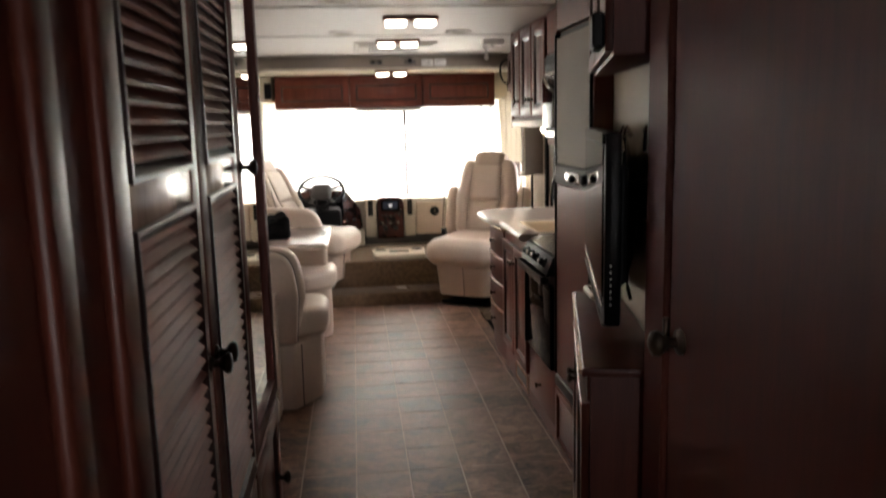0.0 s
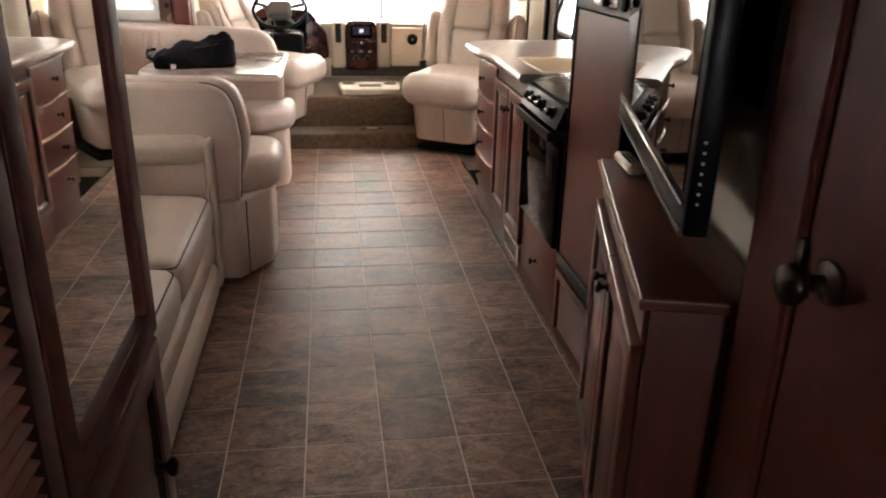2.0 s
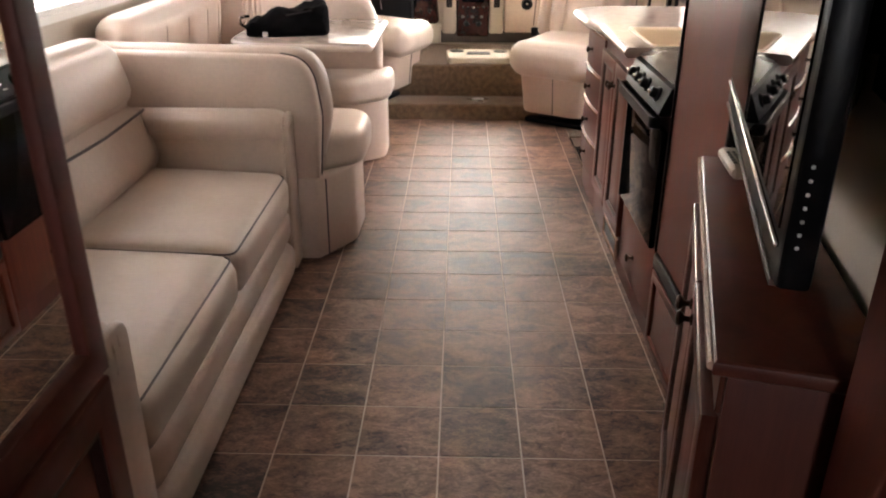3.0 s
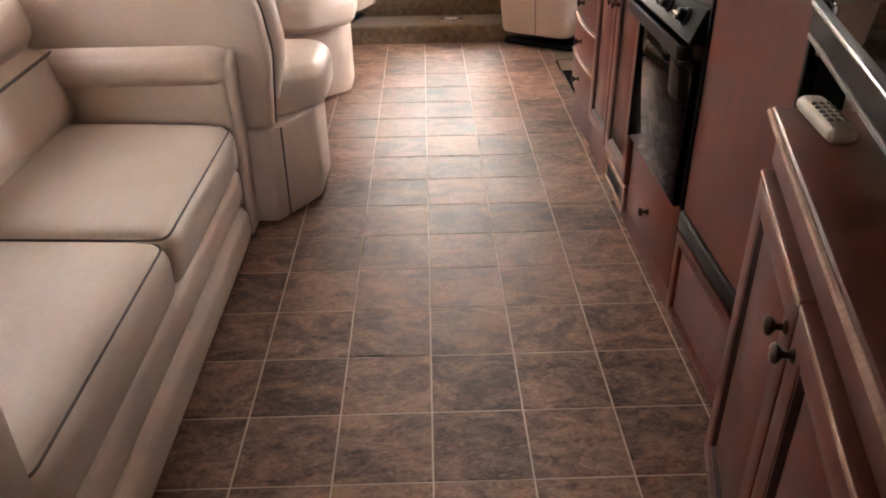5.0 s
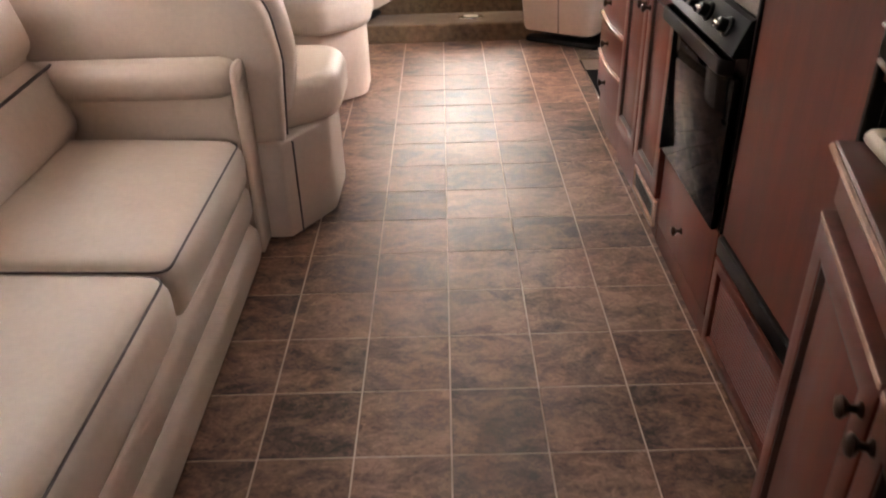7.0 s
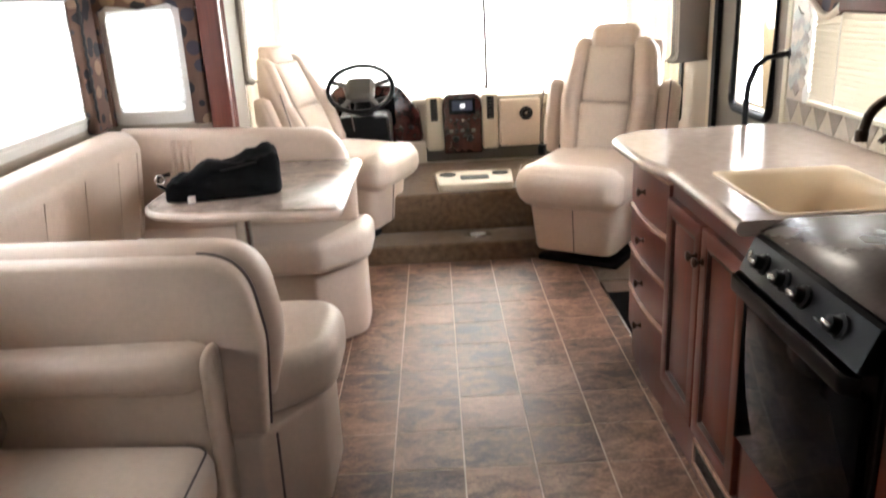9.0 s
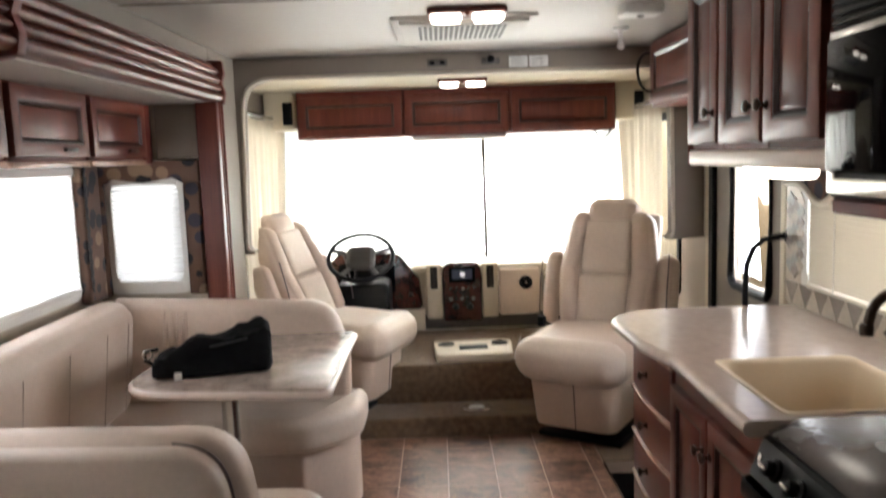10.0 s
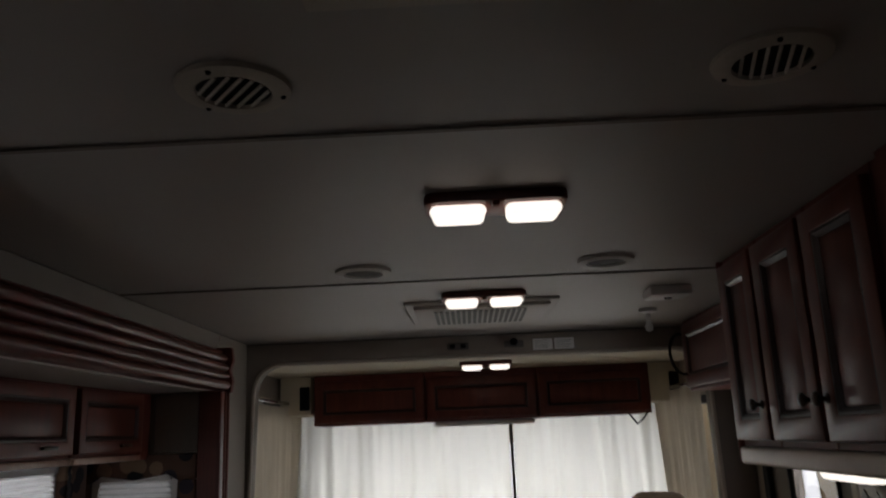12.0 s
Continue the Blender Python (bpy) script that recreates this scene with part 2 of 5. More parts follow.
TILE_C = mat("grey_wall_tile", (0.33, 0.32, 0.29), 0.35, dark=0.8, scale=20, fine=150)
LID = mat("smoked_range_lid", (0.075, 0.062, 0.055), 0.26, dark=0.8, scale=5, fine=80, bump=0.02, spec=0.7)
LAMP = glow_mat("lit_lamp_lens", WARM, 8.5)
SCREENGLOW = plain_mat("lit_display", (0.05, 0.06, 0.10), 0.2)
PALE_GLOW = glow_mat("lit_digits", (0.8, 0.85, 1.0), 0.5)


# ---- building helpers ----
def thing(name, m, label, category, group="", kind=""):
    ob = new(name)
    ob.empty_display_size = 0.1
    ob.matrix_world = m
    return tagged(ob, label, category, group, kind)


SOFT = {"cream_leather", "pale_cream_leather", "dark_piping", "black_rubber", "black_nylon", "oiled_bronze", "brushed_steel", "solid_surface_counter", "sheer_white_curtain", "cream_drape", "patterned_valance_cloth", "cream_slat", "bisque_sink"}


def mesh(name, bm, material, smooth=25):
    me = bpy.data.meshes.new(name)
    bmesh.ops.recalc_face_normals(bm, faces=bm.faces)
    bm.to_mesh(me)
    bm.free()
    me.materials.append(material)
    me.shade_smooth()
    me.set_sharp_from_angle(angle=radians(60 if material.name in SOFT and smooth == 25 else smooth))
    return me


def part(name, bm, material, parent, label="", m=None, smooth=25):
    if m is not None:
        bm.transform(m)
    ob = new(name, mesh(name, bm, material, smooth))
    ob.parent = parent
    return tagged(ob, label)


def solo(name, bm, material, label, category, m=None, kind="", group=""):
    ob = new(name, mesh(name, bm, material))
    if m is not None:
        ob.matrix_world = m
    return tagged(ob, label, category, group, kind)


def box(x0, y0, z0, x1, y1, z1, r=0.003, seg=1):
    bm = bmesh.new()
    bmesh.ops.create_cube(bm, size=1)
    bm.transform(Matrix.Translation(((x0 + x1) / 2, (y0 + y1) / 2, (z0 + z1) / 2)) @ Matrix.Diagonal((abs(x1 - x0), abs(y1 - y0), abs(z1 - z0), 1)))
    if r:
        bmesh.ops.bevel(bm, geom=bm.edges[:], offset=r, segments=seg, affect="EDGES", profile=0.5)
    return bm


def join(*bms):
    out = bms[0]
    for b in bms[1:]:
        me = bpy.data.meshes.new("tmp")
        b.to_mesh(me)
        b.free()
        out.from_mesh(me)
        bpy.data.meshes.remove(me)
    return out


def pad(sx, sy, sz, r, puff=0.0, n=12):
    """A stuffed cushion: a box with round edges and bulging faces, centred."""
    bm = bmesh.new()
    bmesh.ops.create_cube(bm, size=2)
    bmesh.ops.subdivide_edges(bm, edges=bm.edges[:], cuts=n, use_grid_fill=True)
    h = Vector((sx / 2, sy / 2, sz / 2))
    r = min(r, *[k * 0.98 for k in h])
    for v in bm.verts:
        u = v.co.copy()
        p = Vector([math.sin(c * math.pi / 2) * k if abs(k) > 4 * r else c * k for c, k in zip(u, h)])
        q = Vector([max(-k + r, min(k - r, c)) for c, k in zip(p, h)])
        d = p - q
        p = q + d.normalized() * r if d.length > 1e-6 else p
        if puff:
            w = [1 - c * c for c in u]
            a = max(range(3), key=lambda i: abs(u[i]))
            b, c = [i for i in range(3) if i != a]
            p[a] += math.copysign(puff * (max(0, w[b]) * max(0, w[c])) ** 0.6, u[a])
        v.co = p
    return bm


def prism(pts, z0, z1, r=0.0, seg=2):
    """An outline in x and y, drawn up from z0 to z1, its rims rounded by r."""
    bm = bmesh.new()
    f = bm.faces.new([bm.verts.new((x, y, z0)) for x, y in pts])
    top = bmesh.ops.extrude_face_region(bm, geom=[f])["geom"]
    bmesh.ops.translate(bm, verts=[g for g in top if isinstance(g, bmesh.types.BMVert)], vec=(0, 0, z1 - z0))
    if r:
        rims = [e for e in bm.edges if abs(e.verts[0].co.z - e.verts[1].co.z) < 1e-6]
        bmesh.ops.bevel(bm, geom=rims, offset=r, segments=seg, affect="EDGES", profile=0.5)
    return bm


def rounded(corners, n=6):
    """An outline from (x, y, radius) corners."""
    out = []
    k = len(corners)
    for i, (x, y, r) in enumerate(corners):
        p = Vector((x, y))
        if r <= 0:
            out.append((x, y))
            continue
        a, b = Vector(corners[i - 1][:2]) - p, Vector(corners[(i + 1) % k][:2]) - p
        half = a.angle(b) / 2
        t = min(r / math.tan(half), a.length * 0.499, b.length * 0.499)
        s, e = p + a.normalized() * t, p + b.normalized() * t
        for j in range(n + 1):
            u = j / n
            q = s * (1 - u) ** 2 + p * 2 * u * (1 - u) + e * u * u
            out.append((q.x, q.y))
    return out


def tube(pts, r, seg=8, closed=False):
    bm = bmesh.new()
    pts = [Vector(p) for p in pts]
    rings, n = [], len(pts)
    up = Vector((0, 0, 1))
    for i, p in enumerate(pts):
        a = pts[i - 1] if (i or closed) else p
        b = pts[(i + 1) % n] if (i < n - 1 or closed) else p
        d = (b - a).normalized()
        u = d.cross(up)
        if u.length < 1e-3:
            u = d.cross(Vector((0, 1, 0)))
        u.normalize()
        w = u.cross(d)
        rr = r[i] if isinstance(r, (list, tuple)) else r
        rings.append([bm.verts.new(p + (u * math.cos(2 * math.pi * j / seg) + w * math.sin(2 * math.pi * j / seg)) * rr) for j in range(seg)])
    for i in range(n if closed else n - 1):
        a, b = rings[i], rings[(i + 1) % n]
        for j in range(seg):
            bm.faces.new((a[j], a[(j + 1) % seg], b[(j + 1) % seg], b[j]))
    if not closed:
        bm.faces.new(rings[0][::-1])
        bm.faces.new(rings[-1])
    return bm


def lathe(profile, seg=20):
    """A turned body from (radius, z) pairs round the z axis."""
    bm = bmesh.new()
    rings = [[bm.verts.new((r * math.cos(2 * math.pi * j / seg), r * math.sin(2 * math.pi * j / seg), z)) for j in range(seg)] for r, z in profile]
    for a, b in zip(rings, rings[1:]):
        for j in range(seg):
            bm.faces.new((a[j], a[(j + 1) % seg], b[(j + 1) % seg], b[j]))
    bm.faces.new(rings[0][::-1])
    bm.faces.new(rings[-1])
    return bm


def sheet(fn, nu, nv, thick=0.0):
    """A surface from fn(u, v) over the unit square."""
    bm = bmesh.new()
    g = [[bm.verts.new(fn(i / nu, j / nv)) for j in range(nv + 1)] for i in range(nu + 1)]
    for i in range(nu):
        for j in range(nv):
            bm.faces.new((g[i][j], g[i + 1][j], g[i + 1][j + 1], g[i][j + 1]))
    if thick:
        bmesh.ops.solidify(bm, geom=bm.faces[:], thickness=thick)
    return bm


def wall_with_holes(u0, u1, z0, z1, t, holes):
    """A wall in the local x, z plane, thickness t along y, pieced together round its openings (u0, u1, z0, z1)."""
    us = sorted({u0, u1, *[h[0] for h in holes], *[h[1] for h in holes]})
    zs = sorted({z0, z1, *[h[2] for h in holes], *[h[3] for h in holes]})
    bm = bmesh.new()
    for a, b in zip(us, us[1:]):
        for c, d in zip(zs, zs[1:]):
            if any(h[0] <= a and b <= h[1] and h[2] <= c and d <= h[3] for h in holes):
                continue
            bm = join(bm, box(a, 0, c, b, t, d, 0))
    bmesh.ops.remove_doubles(bm, verts=bm.verts[:], dist=1e-5)
    return bm


def knob(parent, x, y, z, m=None):
    """A bronze cabinet knob pointing along local -y."""
    k = lathe([(0.011, 0), (0.011, 0.003), (0.0055, 0.006), (0.0055, 0.014), (0.012, 0.019), (0.0155, 0.024), (0.013, 0.029), (0.004, 0.031)], 16)
    k.transform(Matrix.Translation((x, y, z)) @ pose(0, 0, 0, 90))
    return part("knob", k, BRONZE, parent, "dark oiled bronze knob", m)


def ring(x0, z0, x1, z1, w, y0, y1, r=0.004):
    """A mitred rectangular frame of width w in the local x, z plane, from y0 to y1, as one body."""
    o = [(x0, z0), (x1, z0), (x1, z1), (x0, z1)]
    i = [(x0 + w, z0 + w), (x1 - w, z0 + w), (x1 - w, z1 - w), (x0 + w, z1 - w)]
    bm = bmesh.new()
    q = [[bm.verts.new((x, y, z)) for x, z in loop] for loop, y in ((o, y0), (i, y0), (i, y1), (o, y1))]
    for a in range(4):
        for j in range(4):
            k = (j + 1) % 4
            bm.faces.new((q[a][j], q[a][k], q[(a + 1) % 4][k], q[(a + 1) % 4][j]))
    bmesh.ops.recalc_face_normals(bm, faces=bm.faces)
    if r:
        rims = [e for e in bm.edges if abs(e.verts[0].co.y - y0) < 1e-6 and abs(e.verts[1].co.y - y0) < 1e-6 and (abs(e.verts[0].co.x - e.verts[1].co.x) < 1e-6 or abs(e.verts[0].co.z - e.verts[1].co.z) < 1e-6)]
        bmesh.ops.bevel(bm, geom=rims, offset=r, segments=2, affect="EDGES", profile=0.5)
    return bm


def slope_ring(x0, z0, x1, z1, w, yo, yi, yb):
    """A mitred moulding of width w that slopes from yo at its outer rim to yi at its inner one, backed at yb."""
    o = [(x0, z0), (x1, z0), (x1, z1), (x0, z1)]
    i = [(x0 + w, z0 + w), (x1 - w, z0 + w), (x1 - w, z1 - w), (x0 + w, z1 - w)]
    h = [((a[0] * 2 + b[0]) / 3, (a[1] * 2 + b[1]) / 3) for a, b in zip(o, i)]
    bm = bmesh.new()
    q = [[bm.verts.new((x, y, z)) for x, z in loop] for loop, y in ((o, yo), (h, yo), (i, yi), (i, yb), (o, yb))]
    for a in range(5):
        for j in range(4):
            k = (j + 1) % 4
            bm.faces.new((q[a][j], q[a][k], q[(a + 1) % 5][k], q[(a + 1) % 5][j]))
    return bm


def panel_door(parent, x0, z0, x1, z1, y=0.0, rail=0.055, t=0.02, knob_at=None, name="door", material=None, panel=None):
    """A framed door in the local x, z plane: rails and stiles, moulded lip, sunk panel; its face at y - t."""
    material = material or WOOD
    d = part(name, ring(x0, z0, x1, z1, rail, y - t, y, 0.005), material, parent)
    a0, a1, b0, b1 = x0 + rail, x1 - rail, z0 + rail, z1 - rail
    w = 0.014
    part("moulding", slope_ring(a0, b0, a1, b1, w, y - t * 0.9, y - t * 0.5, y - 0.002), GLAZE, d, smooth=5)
    part("panel", box(a0 + w, y - t * 0.55, b0 + w, a1 - w, y - 0.001, b1 - w, 0.006, 2), panel or material, d)
    if knob_at:
        knob(d, knob_at[0], y - t, knob_at[1])
    return d


# ---- structure ----
ZC = 2.01          # ceiling height
XL, XR = -0.92, 1.50   # body side walls
XS, YS = -1.31, 5.45   # slide-out: outer wall, front end


def structure(name, bm, material, label, m=None):
    return solo(name, bm, material, label, name.split("_")[0], m, "structure")


floor = structure("floor", join(box(-1.36, -1.5, -0.06, 0.93, 6.14, -0.001, 0), box(0.93, -1.5, -0.06, 1.56, 4.98, -0.001, 0), box(0.93, 5.72, -0.06, 1.56, 6.14, -0.001, 0)), GROUT, "brown slate-look vinyl floor with pale joints")
structure("floor_step_well", join(box(0.93, 4.98, -0.36, 1.56, 5.72, -0.32, 0), box(0.90, 4.98, -0.36, 0.93, 5.72, -0.062, 0), box(0.93, 4.94, -0.36, 1.56, 4.978, -0.062, 0), box(0.93, 5.722, -0.36, 1.56, 5.76, -0.062, 0), box(1.2, 4.985, -0.32, 1.495, 5.715, -0.17, 0.01)), RUBBER, "black rubber-lined entry step well by the door")
structure("carpet_edge", box(0.932, 5.722, -0.001, 1.49, 6.136, 0.004, 0), CARPET, "tan carpet beside the entry step well")
structure("trim_step_edge", box(0.926, 5.0, -0.002, 0.936, 5.70, 0.006, 0.002, 2), CHROME, "bright metal edging along the entry step well")
# wall along local x -> world y
YW = Matrix(((0, 1, 0, 0), (1, 0, 0, 0), (0, 0, 1, 0), (0, 0, 0, 1)))
KW, ED, PW, DWN = (3.90, 4.855, 1.0, 1.40), (5.06, 5.84, -0.3, 1.86), (6.35, 7.35, 0.72, 1.68), (6.15, 7.3, 0.72, 1.68)
# SW: near stretch behind the sofa is unseen, added to light the seat.
SW, SE = (2.72, 5.22, 1.005, 1.51), (-1.245, -0.929, 0.984, 1.455)
structure("wall_right", wall_with_holes(-1.5, 7.62, -0.36, 2.06, 0.06, [KW, ED, PW]), WALLPAPER, "beige vinyl side wall of the motorhome", Matrix.Translation((XR, 0, 0)) @ YW)
structure("wall_left_front", wall_with_holes(5.51, 7.62, 0, 2.06, 0.06, [DWN]), TAUPE, "taupe side wall beside the driver", Matrix.Translation((XL - 0.06, 0, 0)) @ YW)
structure("wall_slide_out", wall_with_holes(1.66, 5.51, 0, 1.86, 0.06, [SW]), WALLPAPER, "beige outer wall of the slide-out with a wide window", Matrix.Translation((XS - 0.06, 0, 0)) @ YW)
structure("wall_slide_end", wall_with_holes(XS, -0.80, 0, 1.86, 0.06, [SE]), WALLPAPER, "narrow beige end wall of the slide-out", pose(0, YS, 0))
structure("wall_slide_back", box(-1.36, 1.657, 0, -0.30, 1.71, 2.0, 0), WALLPAPER, "beige end wall behind the wardrobe")
structure("wall_left_rear", box(-0.98, -1.5, 0, -0.92, 1.638, ZC, 0), WALLPAPER, "beige hall wall behind the wardrobe")
# Out of view: beige to bounce light, opening added for the fill lamp.
structure("wall_rear", wall_with_holes(-0.98, 1.5, 0, ZC, 0.06, [(0.06, 0.66, 1.0, 1.6)]), WALLPAPER, "unseen wall at the hall's end, beige to bounce light", pose(0, -1.56, 0))
structure("wall_front", wall_with_holes(-0.92, 1.5, 0.3, 1.96, 0.05, [(-0.78, 1.46, 0.76, 1.74)]), TAUPE, "front wall round the windshield", pose(0, 7.56, 0))
seams = [box(XS + 0.02, y - 0.006, ZC - 0.004, XR, y + 0.006, ZC - 0.0002, 0) for y in (1.0, 2.21, 3.42, 4.60)]
structure("ceiling", box(-0.98, -1.56, ZC, 1.56, 6.02, ZC + 0.05, 0), CEILING, "off-white padded vinyl ceiling")
structure("trim_ceiling_seams", join(*seams), TAUPE, "thin grey seam strips across the ceiling")
structure("ceiling_slide_out", box(-1.36, 1.66, 1.765, -0.80, 5.51, 1.86, 0), CEILING, "low cream ceiling of the slide-out")
structure("ceiling_cab", box(-0.98, 6.065, 1.93, 1.56, 7.62, 2.0, 0), CREAM, "cream padded ceiling over the driver's cab")
structure("trim_slide_header", box(-0.86, 1.71, 1.862, -0.80, 5.528, ZC - 0.003, 0.004), TAUPE, "taupe strip between slide-out fascia and ceiling")
structure("wall_slide_post", box(-0.98, 5.53, 0, -0.80, 5.948, ZC - 0.002, 0.004), TAUPE, "taupe wall panel beside the slide-out")
structure("trim_step_well", box(0.932, 4.80, -0.001, 1.30, 4.978, 0.003, 0), RUBBER, "black rubber mat beside the entry step well")

# bulkhead arch over the cab: thick, round corners, jambs that stop at elbow height
arch_out = [(-0.92, 1.06), (-0.92, 2.007), (1.498, 2.007), (1.498, 1.06)]
arch_in = rounded([(1.345, 1.06, 0.04), (1.335, 1.905, 0.15), (-0.765, 1.91, 0.15), (-0.79, 1.06, 0.04)], 8)
bm = prism(arch_out + arch_in, 0, 0.11, 0.012, 3)
structure("wall_cab_arch", bm, TAUPE, "taupe padded arch between living area and cab", pose(0, 6.06, 0, 90))
# Paler tube along the arch paints the highlight on its rounded edge.
bm = tube([(x, 5.955, z) for x, z in arch_in], 0.010, 8)
structure("trim_cab_arch", bm, WALLPAPER, "rounded edge of the cab arch, its highlight painted pale")

# carpeted cab floor with two steps
structure("floor_cab_step", join(box(-0.92, 6.145, -0.06, 0.80, 6.42, 0.108, 0.02, 3)), CARPET, "tan carpeted lower step to the cab")
structure("floor_cab", join(box(-0.92, 6.40, -0.06, 1.5, 7.62, 0.33, 0.022, 3)), CARPET, "tan carpeted cab floor")
structure("floor_passenger", join(box(0.80, 6.14, -0.06, 1.5, 6.41, 0.0, 0.0)), CARPET, "tan carpet under the passenger seat")
step_lamp = thing("step_light", pose(0.345, 6.27, 0.108), "small oval chrome step light set in the carpet", "light")
part("bezel", lathe([(0.052, 0), (0.05, 0.006), (0.036, 0.009)], 24), CHROME, step_lamp, "", Matrix.Diagonal((1.5, 0.75, 1, 1)))
part("lens", lathe([(0.034, 0.006), (0.028, 0.013), (0.008, 0.016)], 20), WHITE, step_lamp, "", Matrix.Diagonal((1.5, 0.75, 1, 1)))


# ---- windows ----
def window_frame(name, u0, u1, z0, z1, m, label, frame_mat=None, pane_mat=None, w=0.03, rr=0.06):
    """A window in the local x, z plane with a round-cornered frame and a pane."""
    ob = thing(name, m, label, "window", kind="structure")
    outer = rounded([(u0 - w, z0 - w, rr), (u1 + w, z0 - w, rr), (u1 + w, z1 + w, rr), (u0 - w, z1 + w, rr)], 5)
    inner = rounded([(u0 + 0.012, z0 + 0.012, rr), (u1 - 0.012, z0 + 0.012, rr), (u1 - 0.012, z1 - 0.012, rr), (u0 + 0.012, z1 - 0.012, rr)], 5)
    bm = bmesh.new()
    rings = [[bm.verts.new((x, y, z)) for x, z in loop] for loop, y in ((outer, 0.0), (outer, -0.014), (inner, -0.014), (inner, 0.05))]
    n = len(outer)
    for a, b in zip(rings, rings[1:]):
        for j in range(n):
            bm.faces.new((a[j], a[(j + 1) % n], b[(j + 1) % n], b[j]))
    part("window_frame", bm, frame_mat or WHITE, ob)
    pane = part("pane", box(u0, 0.03, z0, u1, 0.036, z1, 0), pane_mat or GLASS, ob)
    pane.visible_shadow = False
    return ob


RIGHT = pose(XR, 0, 0, 0, 0, -90)      # local x -> -y, local y -> +x
LEFT = pose(XS, 0, 0, 0, 0, 90)        # local x -> +y, local y -> -x
LEFTF = pose(XL, 0, 0, 0, 0, 90)
window_frame("window_1", SW[0], SW[1], SW[2], SW[3], LEFT, "wide dinette window with white pleated shade drawn, unseen near part added")
window_frame("window_2", SE[0], SE[1], SE[2], SE[3], pose(0, YS, 0), "small round-cornered window in the slide-out end")
window_frame("window_3", -KW[1], -KW[0], KW[2], KW[3], RIGHT, "kitchen window over the sink with slatted blind")
window_frame("window_4", -PW[1], -PW[0], PW[2], PW[3], RIGHT, "passenger side window behind a cream drape", BLACK)
# Unseen window added round the rear fill lamp.
window_frame("window_7", -0.66, -0.06, 1.0, 1.6, pose(0, -1.5, 0, 0, 0, 180), "unseen rear hall window, added for the fill lamp")
window_frame("window_5", DWN[0], DWN[1], DWN[2], DWN[3], LEFTF, "driver side window behind a cream drape", BLACK)
window_frame("window_6", -0.78, 1.46, 0.76, 1.74, pose(0, 7.56, 0), "wide windshield behind a sheer white curtain", BLACK)


def pleats(u0, u1, z0, z1, pitch, depth, m, name, label, material, category="shade"):
    """A pleated shade in the local x, z plane: zig-zag cells, head rail and bottom rail."""
    ob = thing(name, m, label, category)
    n = max(2, int(round((z1 - z0) / pitch)) * 2)
    bm = bmesh.new()
    row = []
    for i in range(n + 1):
        z = z1 - (z1 - z0) * i / n
        y = -depth if i % 2 else 0.0
        row.append((bm.verts.new((u0, y, z)), bm.verts.new((u1, y, z))))
    for a, b in zip(row, row[1:]):
        bm.faces.new((a[0], a[1], b[1], b[0]))
    part("cloth", bm, material, ob, smooth=10)
    part("bottom_rail", box(u0, -0.02, z0 - 0.02, u1, 0.004, z0 + 0.002, 0.004), WHITE, ob)
    part("head_rail", box(u0, -0.024, z1 - 0.012, u1, 0.006, z1 + 0.02, 0.004), WHITE, ob)
    return ob


pleats(SW[0] + 0.02, SW[1] - 0.01, 1.03, 1.49, 0.02, 0.014, Matrix.Translation((0.012, 0, 0)) @ LEFT, "pleated_shade", "white pleated shade covering the dinette window", BLIND)
pleats(SE[0] + 0.012, SE[1] - 0.012, 1.01, 1.44, 0.02, 0.014, Matrix.Translation((0, 0.004, 0)) @ pose(0, YS, 0), "pleated_shade", "white pleated shade in the small slide-out window", BLIND)

# patterned valance boards round the slide-out windows
va = thing("window_valance", pose(0, YS - 0.002, 0), "padded valance in dark oval-patterned cloth round the small window", "valance")
bm = prism(rounded([(-1.307, 1.530, 0.0), (-0.84, 1.530, 0.0), (-0.84, 1.435, 0.01), (-0.90, 1.425, 0.02), (-0.955, 1.455, 0.02), (-1.085, 1.435, 0.03), (-1.215, 1.455, 0.02), (-1.262, 1.425, 0.02), (-1.307, 1.435, 0.0)], 4), 0, 0.035, 0.006, 2)
part("top_board", bm, VALANCE, va, m=pose(0, -0.003, 0, 90))
for a, b in ((-1.307, -1.255), (-0.915, -0.842)):
    part("side_board", box(a, -0.035, 0.95, b, -0.003, 1.433, 0.01, 2), VALANCE, va)
va = thing("window_valance", Matrix.Translation((0.002, 0, 0)) @ LEFT, "padded valance in dark oval-patterned cloth beside the dinette window", "valance")
part("side_board", box(5.235, -0.05, 0.95, 5.40, -0.003, 1.53, 0.012, 2), VALANCE, va)
ru = []
for i in range(26):
    ru.append((5.242 + (0.011 if i % 2 else 0), -0.056, 1.525 - i * 0.021))
part("ruffle", tube(ru, 0.006, 6), RUBBER, va, "dark scalloped edging cord")
part("side_board", box(2.63, -0.05, 0.98, 2.70, -0.003, 1.535, 0.012, 2), VALANCE, va)


def drape(fn, nu, nv, material, name, label):
    ob = thing(name, Matrix(), label, "curtain")
    part("cloth", sheet(fn, nu, nv, 0.0015), material, ob, smooth=80)
    return ob


def folds(u, k, a, ph):
    return a * (math.sin(k * u + ph) + 0.45 * math.sin(2.3 * k * u + 1.7 * ph) + 0.3 * math.sin(0.37 * k * u + ph))


def soft_folds(x, v, seed):
    return 0.05 * noise.noise(Vector((x * 7, v * 0.8, seed))) + 0.03 * noise.noise(Vector((x * 19, v * 1.2, seed + 3)))


